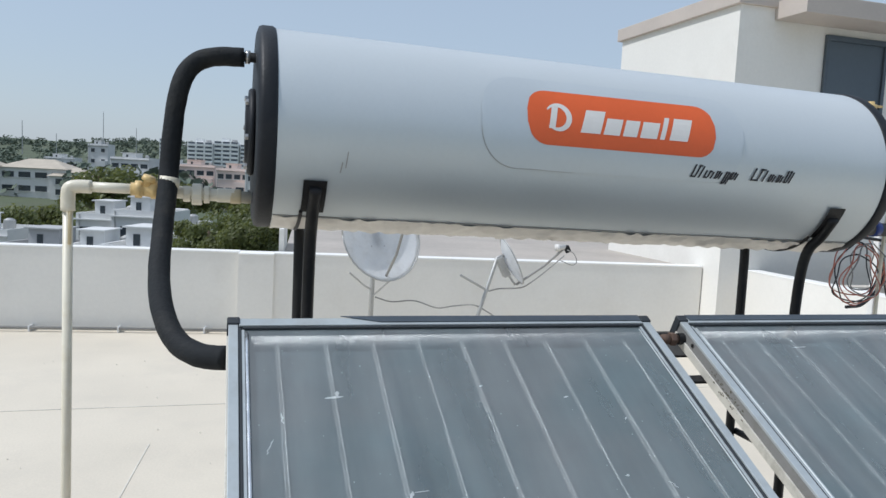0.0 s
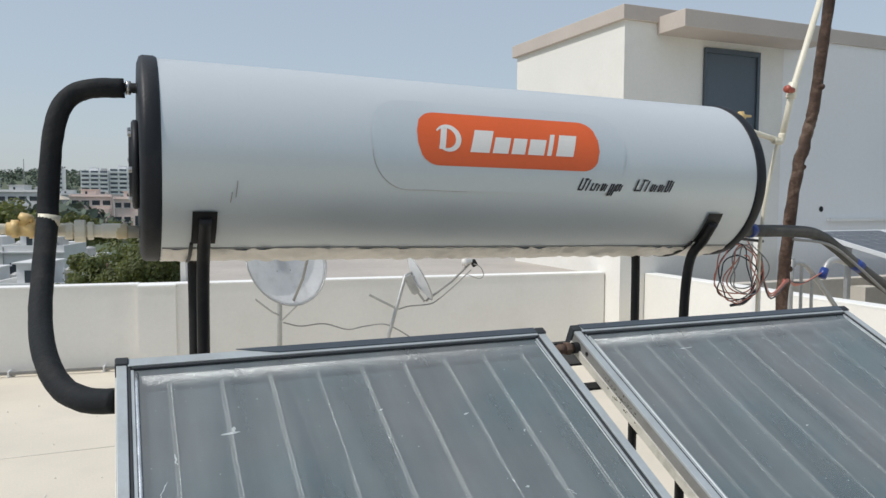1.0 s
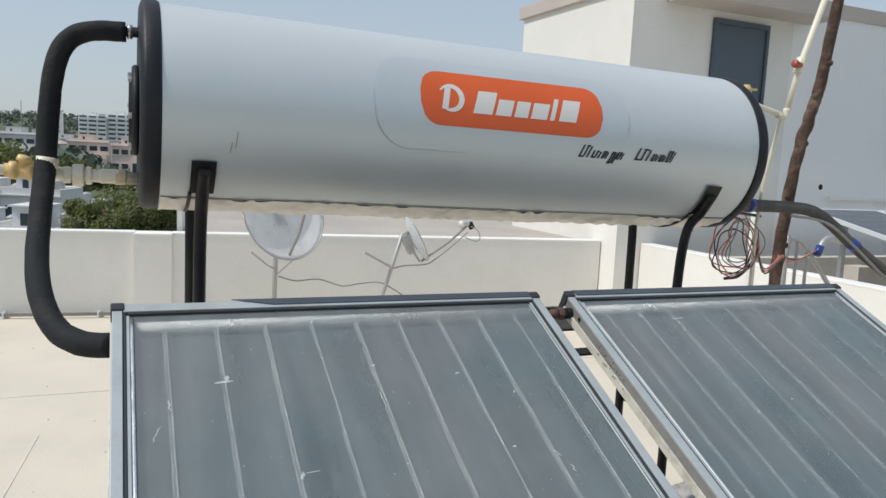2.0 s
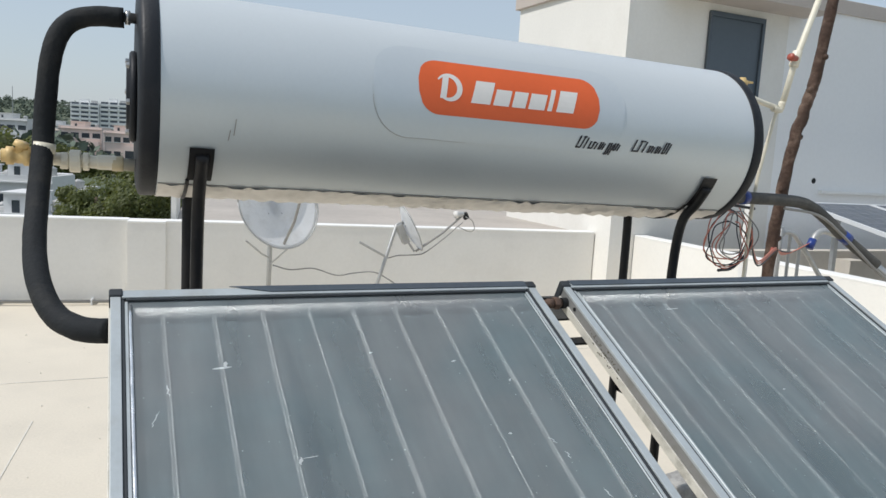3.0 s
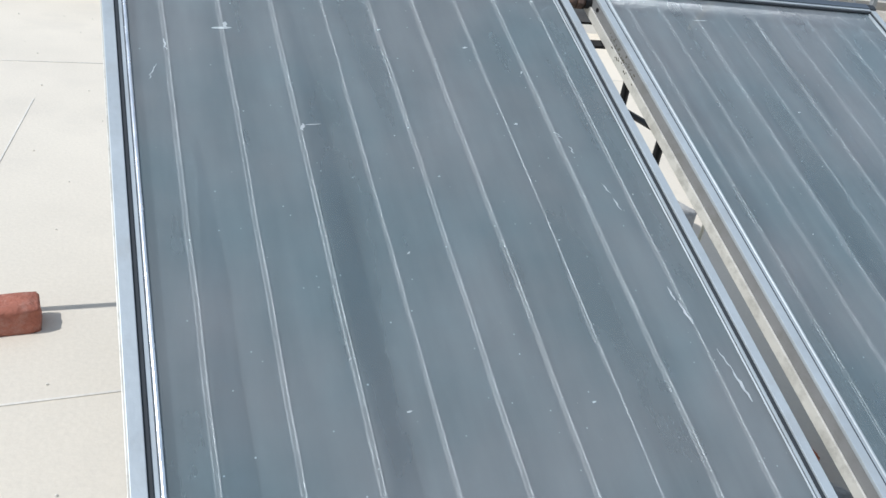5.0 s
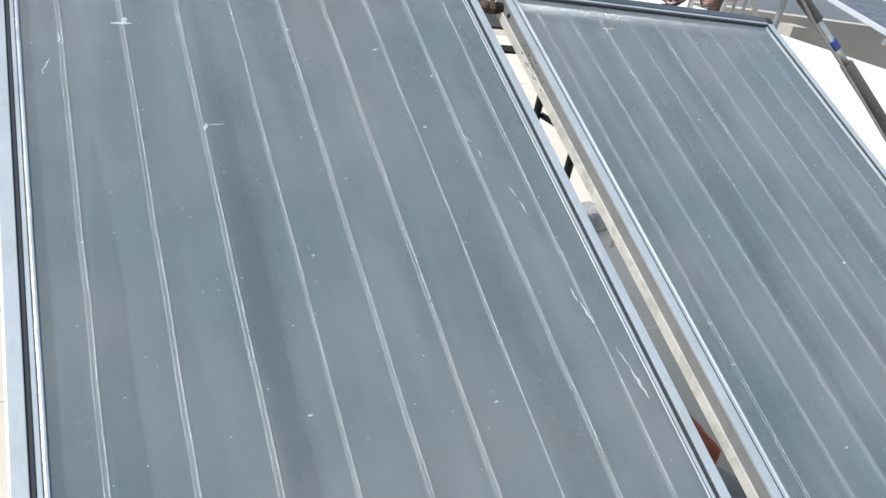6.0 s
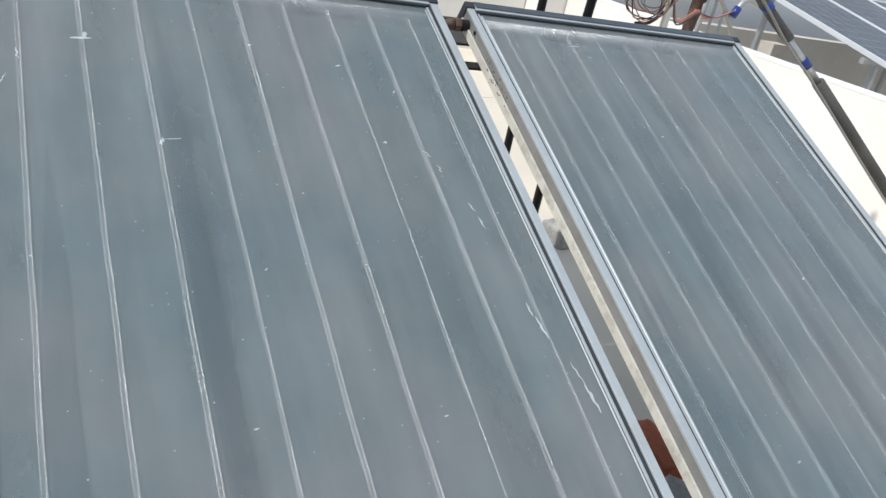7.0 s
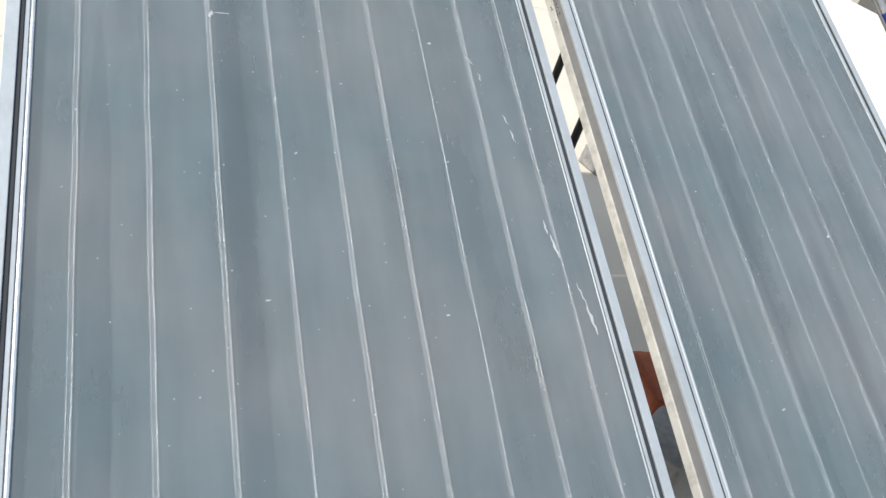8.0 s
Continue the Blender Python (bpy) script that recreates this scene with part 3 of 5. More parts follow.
# stand of black tubes with saddles strapped to the tank
stand = base("tank_stand", (0, 0, 0), "black painted steel tube stand carrying tank and collectors", "stand")
for x in (0.215, 1.893):
    lean = 0.0 if x < 1 else -0.06
    front = smooth_path([on_tank(x, -33, 0.012), on_tank(x, -48, 0.016), (x + 0.3 * lean, 0.405, 1.33), (x + lean * 0.45, 0.42, 1.15), (x + lean * 0.45, 0.42, 0.8), (x + lean * 0.45, 0.42, 0.012)], 5)
    rear = smooth_path([on_tank(x, -147, 0.012), on_tank(x, -132, 0.016), (x + 0.3 * lean, 0.715, 1.33), (x + lean * 0.45, 0.70, 1.15), (x + lean * 0.45, 0.70, 0.8), (x + lean * 0.45, 0.70, 0.012)], 5)
    part("leg", tube(front, 0.017, 10), BLACK_STEEL, stand, "", True)
    part("leg", tube(rear, 0.017, 10), BLACK_STEEL, stand, "", True)
    for lo, hi in ((-52, -29 + 3.5 * (x > 1)), (-151, -128)):
        part("saddle_plate", tank_patch(lambda q: (lo, hi), x - 0.032, x + 0.030, 0.007, 6, 10), BLACK_STEEL, stand, "black saddle plate under the tank")
    part("strap", tube([on_tank(x - 0.03, -52 - 76 * k / 24, 0.006) for k in range(25)], 0.005, 6), BLACK_STEEL, stand)
    part("cross_bar", tube([(x, 0.42, 0.62), (x, 0.70, 0.62)], 0.013, 8), BLACK_STEEL, stand)
    for y in (0.42, 0.70):
        part("foot_plate", box((x - 0.05, y - 0.05, 0.0), (x + 0.05, y + 0.05, 0.012), 0.003), BLACK_STEEL, stand)
part("gap_strap", add_box(bmesh.new(), (1.0, -0.185, -0.062), (1.15, -0.163, -0.054), 0.0, pose(0, 0, 1.2, TILT, 0, 0)), BLACK_STEEL, stand)
part("top_rail", box((0.02, 0.012, 1.125), (2.12, 0.040, 1.155), 0.003), BLACK_STEEL, stand)
# unseen plate, added to keep a strip of sun off the floor below
part("support_tray", box((0.02, 0.041, 1.082), (2.12, 0.295, 1.088), 0.001), BLACK_STEEL, stand, "added unseen plate blocking sun behind the collector tops")
part("back_rail", box((0.2, 0.44, 0.30), (1.9, 0.47, 0.335), 0.003), BLACK_STEEL, stand)
part("bottom_rail", box((0.02, -1.70, 0.185), (2.12, -1.665, 0.215), 0.003), BLACK_STEEL, stand)
for x in (0.12, 0.80, 1.42, 2.04):
    part("strut", tube([(x, 0.03, 1.135), (x, 0.42, 1.05)], 0.011, 8), BLACK_STEEL, stand)
    part("front_leg", tube([(x, -1.68, 0.2), (x, -1.68, 0.0)], 0.015, 8), BLACK_STEEL, stand)
    part("side_rail", tube([(x, -1.68, 0.185), (x, 0.02, 1.11)], 0.012, 8), BLACK_STEEL, stand)

# the two collectors
WIDE, LONG, DEEP = 1.03, 2.03, 0.052


def collector():
    c = base("solar_collector", (0, 0, 1.2), "flat plate solar collector with dusty glass and grey frame", "solar collector", "collectors below the tank", (TILT, 0, 0))
    # frame rails: a top flange, an outer web below it, a dark seal and a bright bead along the glass
    for side, x in ((1, 0.0), (-1, WIDE)):
        bm = bmesh.new()
        for lo, hi in (((0, -LONG, -0.007), (0.020, 0, 0.0)), ((0.0, -LONG, -DEEP), (0.02, 0, -DEEP + 0.003))):
            xs = sorted((x + side * lo[0], x + side * hi[0]))
            add_box(bm, (xs[0], lo[1], lo[2]), (xs[1], hi[1], hi[2]), 0.0012)
        part("side_rail", bm, ALUMINIUM, c)
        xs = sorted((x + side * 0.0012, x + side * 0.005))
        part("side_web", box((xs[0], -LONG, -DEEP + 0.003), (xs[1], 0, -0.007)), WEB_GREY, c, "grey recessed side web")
        xs = sorted((x - side * 0.0035, x + side * 0.001))
        part("side_skin", box((xs[0], -LONG, -DEEP), (xs[1], -0.02, -0.030), 0.001), CREAM_ALUMINIUM, c, "cream side plate with dirt spots")
        xs = sorted((x + side * 0.0203, x + side * 0.0268))
        part("gasket", box((xs[0], -LONG + 0.02, -0.010), (xs[1], -0.02, -0.0035), 0.001), GASKET, c)
        xs = sorted((x + side * 0.0270, x + side * 0.0335))
        part("inner_lip", box((xs[0], -LONG + 0.03, -0.0078), (xs[1], -0.03, -0.0055), 0.0008), ALUMINIUM, c)
        bead = [(x + side * (0.0378 + 0.0004 * noise.noise(Vector((k * 0.6, x, 0)))), -0.04 - (LONG - 0.08) * k / 60, -0.0072) for k in range(61)]
        part("bead", tube(bead, 0.0036 if side > 0 else 0.0018, 8), BRIGHT_TRIM if side > 0 else ALUMINIUM, c, "bright bead along the glass edge", True)
    for y0, y1 in ((-0.024, 0.0), (-LONG, -LONG + 0.024)):
        bm = box((0.022, y0, -0.003), (WIDE - 0.022, y1, 0.001), 0.0008)
        edge = y1 if y1 == 0.0 else y0
        add_box(bm, (0.004, min(edge, edge - 0.004), -DEEP), (WIDE - 0.004, max(edge, edge - 0.004) , -0.003))
        part("end_rail", bm, ALUMINIUM, c)
        ys = sorted((y0, y0 - 0.006)) if y1 == 0.0 else sorted((y1, y1 + 0.006))
        part("gasket", box((0.03, ys[0], -0.010), (WIDE - 0.03, ys[1], -0.002), 0.001), GASKET, c)
    for x in (0.0, WIDE):
        for y in (0.0, -LONG):
            s, u = (1 if x == 0 else -1), (-1 if y == 0 else 1)
            xs, ys = sorted((x - s * 0.003, x + s * 0.024)), sorted((y - u * 0.003, y + u * 0.020))
            part("corner_cap", box((xs[0], ys[0], -0.05), (xs[1], ys[1], 0.0045), 0.003), GASKET, c, "dark corner cap")
    pane = part("glass_pane", box((0.028, -LONG + 0.028, -0.012), (WIDE - 0.028, -0.028, -0.008)), GLASS, c, "dusty glass pane")
    pane.data.materials.append(CLEAR)
    for face in pane.data.polygons:
        face.material_index = 0 if face.normal.z > 0.5 else 1
    pane.visible_shadow = False
    part("back_sheet", box((0.004, -LONG + 0.004, -DEEP), (WIDE - 0.004, -0.004, -DEEP + 0.004)), DARK_ALUMINIUM, c)
    # absorber fins between the riser tubes
    edges = [0.03] + [0.102 + 0.1046 * k for k in range(9)] + [WIDE - 0.03]
    for n, (x0, x1) in enumerate(zip(edges, edges[1:])):
        bm = bmesh.new()
        grid = []
        for i in range(6):
            x = x0 + (x1 - x0) * i / 5
            grid.append([bm.verts.new((x, -0.085 - (LONG - 0.17) * j / 24, -0.026 + 0.0022 * noise.noise(Vector((x * 6, j * 0.35, 0))) + 0.0015 * math.sin(n * 2.4) * (i - 2.5) / 2.5)) for j in range(25)])
        for a, b in zip(grid, grid[1:]):
            for j in range(24):
                bm.faces.new((a[j], b[j], b[j + 1], a[j + 1]))
        part("absorber_fin", bm, ABSORBER, c, "", True)
    for n, x in enumerate(edges[1:-1]):
        line = [(x + 0.0016 * noise.noise(Vector((n * 3.1, k * 0.45, 0))), -0.06 - (LONG - 0.12) * k / 30, -0.0285) for k in range(31)]
        part("riser_tube", tube(line, 0.0046, 8), RISER, c, "", True)
        for side in ((-1, 1) if n < 3 or n == 4 else (1,)):
            weld = [(px + side * 0.0031, py, -0.0238 + 0.0004 * noise.noise(Vector((n * 5.0 + side, k * 1.3, 2)))) for k, (px, py, _) in enumerate(line)]
            part("weld_line", tube(weld, 0.0009 if side < 0 else 0.0014, 6), WELD, c, "", True)
    for y in (-0.052, -LONG + 0.052):
        part("header_pipe", tube([(0.006, y, -0.030), (WIDE - 0.006, y, -0.030)], 0.0165, 16), HEADER, c, "shiny header pipe", True)
        part("fin_end", box((0.03, y - 0.026, -0.049), (WIDE - 0.03, y + 0.026, -0.045)), ABSORBER, c)
    return c


first = collector()
second = copy_thing(first, pose(1.119, 0, 1.2, TILT, 0, 0))
tagged(second, "flat plate solar collector with dusty glass and cream side plate")
SLOPE = pose(0, 0, 1.2, TILT, 0, 0)
for owner, x0, tip in ((first, 0.335, 0.245), (second, 0.03, 0.024)):
    bm = bmesh.new()
    flat = [(tip, 0.0045), (x0, -0.016), (WIDE - 0.025, -0.016), (WIDE - 0.025, 0.0045)]
    low_, top_ = [[bm.verts.new((x, y, z)) for x, y in flat] for z in (0.0015, 0.0036)]
    bm.faces.new(top_), bm.faces.new(low_[::-1])
    for k in range(4):
        bm.faces.new((low_[k], low_[(k + 1) % 4], top_[(k + 1) % 4], top_[k]))
    part("rail_strip", bm, DARK_ALUMINIUM, owner, "dark strip along the top rail")
for owner, x0, x1, y0, y1 in ((first, 0.322, 0.362, -0.10, -1.95), (first, 0.113, 0.150, -0.5, -1.95), (second, 0.112, 0.150, -0.15, -1.9), (second, 0.325, 0.350, -0.1, -1.95), (second, 0.54, 0.575, -0.2, -1.9), (second, 0.75, 0.77, -0.4, -1.9)):
    bm = bmesh.new()
    rows_ = []
    for k in range(25):
        y = y0 + (y1 - y0) * k / 24
        thin = min(1.0, k / 5, (24 - k) / 5)
        wave = 0.006 * noise.noise(Vector((x0 * 20, k * 0.25, 0)))
        rows_.append([bm.verts.new((x0 + wave + (0.5 - 0.5 * thin) * (x1 - x0), y, -0.0228)), bm.verts.new((x1 + wave - (0.5 - 0.5 * thin) * (x1 - x0), y, -0.0228))])
    for a, b in zip(rows_, rows_[1:]):
        bm.faces.new((a[0], a[1], b[1], b[0]))
    part("coating_band", bm, BAND, owner, "darker band of absorber coating")
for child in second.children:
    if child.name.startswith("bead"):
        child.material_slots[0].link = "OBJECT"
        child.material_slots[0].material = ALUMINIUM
    # glare that hides these lines is put into colour: dimmer risers and welds
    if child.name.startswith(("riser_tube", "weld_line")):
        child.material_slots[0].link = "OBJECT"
        child.material_slots[0].material = GLARE_DIMMED_WELD if child.name.startswith("weld_line") else ABSORBER


def scuff(x, y, length, turn, width, owner):
    """A dried mark on the glass."""
    bm = bmesh.new()
    left, right = [], []
    for k in range(9):
        s = k / 8
        wide = width * math.sin(math.pi * (0.08 + 0.84 * s)) * (0.7 + 0.5 * noise.noise(Vector((x * 40, k * 1.3, y * 20))))
        px = x + math.cos(turn) * length * (s - 0.5) + 0.004 * noise.noise(Vector((k * 0.7, x * 9, y)))
        py = y + math.sin(turn) * length * (s - 0.5)
        left.append(bm.verts.new((px - math.sin(turn) * wide, py + math.cos(turn) * wide, -0.0072)))
        right.append(bm.verts.new((px + math.sin(turn) * wide, py - math.cos(turn) * wide, -0.0072)))
    for k in range(8):
        bm.faces.new((left[k], left[k + 1], right[k + 1], right[k]))
    part("dried_mark", bm, SCUFF, owner)


for x, y, length, deg, width in ((0.203, -0.248, 0.040, 5, 0.004), (0.211, -0.239, 0.018, 80, 0.005), (0.313, -0.500, 0.018, 80, 0.004), (0.332, -0.494, 0.03, 5, 0.0015), (0.518, -0.228, 0.007, 30, 0.003),
                                  (0.744, -0.490, 0.007, 10, 0.003), (0.963, -1.095, 0.06, 100, 0.004), (0.955, -1.045, 0.05, 105, 0.002), (0.922, -0.945, 0.05, 100, 0.004), (0.912, -0.905, 0.03, 95, 0.003), (0.89, -0.70, 0.03, 100, 0.0022),
                                  (0.882, -0.66, 0.025, 110, 0.0018), (0.845, -0.56, 0.02, 95, 0.002), (0.83, -0.52, 0.02, 120, 0.002), (0.10, -0.30, 0.03, 95, 0.002), (0.075, -0.37, 0.04, 70, 0.0015), (0.70, -0.27, 0.01, 20, 0.003),
                                  (0.81, -0.34, 0.012, 60, 0.002), (0.37, -1.05, 0.008, 10, 0.002), (0.670, -1.080, 0.006, 10, 0.0025), (0.54, -0.62, 0.005, 10, 0.002), (0.44, -0.78, 0.006, 40, 0.002)):
    scuff(x, y, length, radians(deg), width, first)
for x, y, length, deg, width in ((0.425, -0.446, 0.007, 10, 0.003), (0.60, -0.90, 0.010, 30, 0.004), (0.248, -1.293, 0.008, 20, 0.003), (0.22, -0.8, 0.006, 20, 0.002), (0.75, -0.6, 0.006, 20, 0.002), (0.3, -0.12, 0.05, 3, 0.002)):
    scuff(x, y, length, radians(deg), width, second)

rnd = random.Random(21)
for _ in range(64):
    y, z, r = rnd.triangular(-0.36, -0.13, -0.27), rnd.triangular(-0.042, -0.010, -0.028), rnd.uniform(0.0006, 0.0022)
    bm = bmesh.new()
    bmesh.ops.create_icosphere(bm, subdivisions=1, radius=1, matrix=Matrix.Translation((-0.0035 if z < -0.030 else 0.0012, y, z)) @ Matrix.Diagonal((0.0008, r * rnd.uniform(1, 2.5), r, 1)))
    part("moss_spot", bm, MOSS, second, "", True)
part("screw_hole", lathe([(0, 0.0045), (0.0022, 0.0055)], (-1, 0, 0), (0.0012, -0.095, -0.018), 10), BLACK_STEEL, second)

# union between the two header pipes
union = base("pipe_union", (0, 0, 0), "weathered brass and steel union joining the two collectors", "pipe fitting")
mid = SLOPE @ Vector((1.03, -0.052, -0.030))
part("sleeve", lathe([(0.004, 0.0105), (0.030, 0.0105), (0.031, 0.013), (0.046, 0.013), (0.047, 0.0105), (0.092, 0.0105)], (1, 0, 0), mid, 14), RUSTY, union, "", True)
part("nut", lathe([(0.050, 0.016), (0.052, 0.0175), (0.064, 0.0175), (0.066, 0.016)], (1, 0, 0), mid, 6), RUSTY, union)
part("clamp", lathe([(0.074, 0.015), (0.090, 0.015)], (1, 0, 0), mid, 16), BLACK_STEEL, union)

# insulated pipe from the tank down to the first collector
pipe_path = [(0.030, 0.56, 1.834), (-0.054, 0.56, 1.828), (-0.112, 0.56, 1.796), (-0.143, 0.55, 1.722), (-0.157, 0.54, 1.603), (-0.164, 0.52, 1.476), (-0.17, 0.43, 1.346), (-0.167, 0.30, 1.251), (-0.148, 0.17, 1.182), (-0.113, 0.08, 1.131), (-0.062, 0.010, 1.113), (-0.001, -0.030, 1.114)]
foam_pipe = base("insulated_pipe", (0, 0, 0), "black foam insulated pipe bent from tank to collector", "pipe")
part("foam_sleeve", tube(smooth_path([(x + 0.001, y, z + 0.006) for x, y, z in pipe_path], 6), 0.0265, 18, 0.05), FOAM, foam_pipe, "", True)
a, b = Vector((-0.1605, 0.523, 1.490)), Vector((-0.1635, 0.520, 1.464))
part("tape_band", tube([a + Vector((0.001, 0, 0.004)), b + Vector((0.001, 0, 0.004))], 0.0285, 18), PVC, foam_pipe, "cream tape band", True)

# cold water inlet in plastic pipe
inlet = base("inlet_pipe", (0, 0, 0.011), "cream plastic inlet pipe with brass valve and union", "pipe")
part("riser", tube([(-0.424, 0.56, -0.011), (-0.420, 0.56, 1.40)], 0.0130, 14), PVC, inlet, "", True)
part("riser_stain", tube([(-0.4145, 0.5505, 1.29), (-0.4135, 0.5505, 1.40)], 0.0052, 8), PVC_STAINED, inlet, "", True)
part("elbow", tube(smooth_path([(-0.420, 0.56, 1.380), (-0.420, 0.56, 1.420), (-0.416, 0.56, 1.441), (-0.396, 0.56, 1.447), (-0.362, 0.56, 1.447)], 4), 0.0185, 14), PVC, inlet, "", True)
part("run", tube([(-0.38, 0.56, 1.447), (-0.235, 0.56, 1.446)], 0.0140, 14), PVC, inlet, "", True)
valve = part("valve", lathe([(0, 0.018), (0.01, 0.018), (0.011, 0.024), (0.028, 0.024), (0.03, 0.019), (0.05, 0.021), (0.052, 0.026), (0.068, 0.026), (0.07, 0.018), (0.085, 0.018)], (1, 0, 0), (-0.262, 0.56, 1.446), 12), BRASS, inlet, "tarnished brass valve", True)
part("valve_neck", lathe([(0, 0.012), (0.016, 0.012), (0.017, 0.02), (0.030, 0.018)], (0.35, -0.2, 1), (-0.222, 0.553, 1.455), 10), BRASS, valve, "", True)
part("run", tube([(-0.18, 0.56, 1.444), (0.06, 0.56, 1.434)], 0.0175, 14), PVC, inlet, "", True)
for x, r, w in ((-0.125, 0.023, 0.02), (-0.102, 0.031, 0.028), (-0.070, 0.025, 0.016), (-0.035, 0.0205, 0.05)):
    part("union_ring", lathe([(0, r * 0.93), (0.003, r), (w - 0.003, r), (w, r * 0.93)], (1, 0, 0), (x, 0.56, 1.4385), 14), PVC, inlet, "", False)
part("reducer", lathe([(0, 0.020), (0.004, 0.0215), (0.026, 0.0215), (0.03, 0.020)], (1, 0, 0), (0.002, 0.56, 1.4365), 14), PVC_STAINED, inlet, "brown threaded reducer", True)

# vent pipe and air valve at the far end of the tank
vent = base("vent_pipe", (0, 0, 0), "cream plastic vent pipe rising from the tank end", "pipe")
part("arm", tube(smooth_path([(2.08, 0.56, 1.845), (2.26, 0.56, 1.835), (2.30, 0.56, 1.812), (2.44, 0.56, 1.783)], 4), 0.011, 10), PVC, vent, "", True)
part("elbow", tube(smooth_path([(2.415, 0.56, 1.782), (2.455, 0.56, 1.778), (2.462, 0.56, 1.81)], 4), 0.0135, 12), PVC, vent, "", True)
part("upright", tube([(2.461, 0.56, 1.79), (2.508, 0.56, 1.98), (2.712, 0.56, 2.54)], 0.0122, 12), PVC, vent, "", True)
tee = part("tee", lathe([(0, 0.016), (0.004, 0.019), (0.062, 0.019), (0.066, 0.016)], (0.238, 0, 0.971), (2.500, 0.56, 1.950), 14), PVC, vent, "", True)
part("plug", lathe([(0, 0.012), (0.03, 0.012), (0.031, 0.017), (0.04, 0.014)], (-1, -0.1, 0.1), (2.50, 0.55, 1.982), 10), RED_PLASTIC, tee, "red plug", True)
part("drop", tube(smooth_path([(2.445, 0.565, 1.775), (2.43, 0.57, 1.70), (2.39, 0.58, 1.44), (2.40, 0.60, 1.0), (2.42, 0.62, 0.01)], 4), 0.0075, 8), PVC, vent, "thin cream drop pipe", True)
air = base("air_valve", (0, 0, 0), "small brass air valve on the tank end", "valve")
part("stem", tube([(2.07, 0.60, 1.80), (2.19, 0.60, 1.83), (2.25, 0.60, 1.875)], 0.009, 8), BRASS, air)
part("body", lathe([(0, 0.012), (0.005, 0.02), (0.022, 0.022), (0.024, 0.014), (0.034, 0.012)], (0, 0, 1), (2.282, 0.60, 1.858), 10), BRASS, air, "", True)
part("lever", box((2.248, 0.592, 1.872), (2.332, 0.606, 1.880), 0.002), BRASS, air)
part("neck", tube([(2.235, 0.60, 1.855), (2.282, 0.60, 1.864)], 0.009, 8), BRASS, air)

# hot water outlet: foam sleeves, blue tape and a bare steel length, running down beside the second collector
hot = base("outlet_pipe", (0, 0, 0), "grey foam insulated outlet pipe with blue tape bands", "pipe")
run = smooth_path([(2.10, 0.56, 1.425), (2.31, 0.56, 1.421), (2.50, 0.56, 1.418), (2.66, 0.56, 1.404), (2.79, 0.56, 1.345), (2.895, 0.54, 1.265), (3.06, 0.50, 1.153)], 6)
part("foam_sleeve", tube(run, 0.0245, 14, 0.06, 3), GREY_FOAM, hot, "", True)
part("bare_length", tube([(3.03, 0.506, 1.17), (3.30, 0.44, 0.985)], 0.0165, 12), STEEL, hot, "bare steel pipe", True)
part("foam_sleeve", tube([(3.29, 0.44, 0.991), (3.55, 0.37, 0.80), (3.83, 0.29, 0.59), (4.47, 0.11, 0.10), (4.60, 0.075, 0.03)], 0.0285, 14, 0.05, 5), GREY_FOAM, hot, "", True)
part("thin_pipe", tube(smooth_path([(2.52, 0.54, 1.385), (2.72, 0.54, 1.36), (2.86, 0.52, 1.275), (3.06, 0.48, 1.118), (3.26, 0.425, 0.975), (3.79, 0.27, 0.56), (4.42, 0.09, 0.09), (4.54, 0.06, 0.012)], 4), 0.006, 8), GREY_WIRE, hot, "thin grey pipe", True)
for p, q, r in (((2.30, 0.56, 1.421), (2.33, 0.56, 1.421), 0.027), ((2.88, 0.544, 1.277), (2.912, 0.536, 1.255), 0.0265), ((3.165, 0.473, 1.078), (3.205, 0.463, 1.050), 0.022)):
    part("tape_band", tube([p, q], r, 14, 0.1, 1), BLUE_TAPE, hot, "blue tape band", True)

# wooden pole with the cable coil
pole_bends = [(2.89, 0.95, 0.0), (2.905, 0.95, 0.55), (2.917, 0.95, 1.036), (2.936, 0.95, 1.31), (2.985, 0.95, 1.66), (3.045, 0.95, 1.86), (3.082, 0.95, 2.0), (3.142, 0.95, 2.39), (3.19, 0.95, 2.75)]
pole_line = [p + Vector((0.008 * noise.noise(Vector((k * 0.45, 0, 0))), 0.008 * noise.noise(Vector((0, k * 0.45, 0))), 0)) for k, p in enumerate(smooth_path(pole_bends, 8))]
pole = base("wooden_pole", (0, 0, 0), "rough brown wooden pole with bark and knots standing behind the collectors", "pole")
part("trunk", tube(pole_line, [0.029 - 0.004 * k / len(pole_line) + 0.004 * noise.noise(Vector((k * 0.35, 3, 0))) for k in range(len(pole_line))], 16, 0.12, 2), BARK, pole, "", True)
for k, d in ((27, (-1, -0.6, 0.3)), (33, (1, -0.5, 0.5)), (44, (-1, -0.6, 0.4)), (50, (0.3, -1, 0.2)), (21, (0.8, -0.8, 0.2))):
    part("knot", lathe([(0, 0.019), (0.024, 0.016), (0.034, 0.011), (0.038, 0.004)], d, pole_line[k], 9), BARK, pole, "", True)
coil = base("cable_coil", (0, 0, 0), "coil of red, grey and black cable hanging below the tank end", "cable")
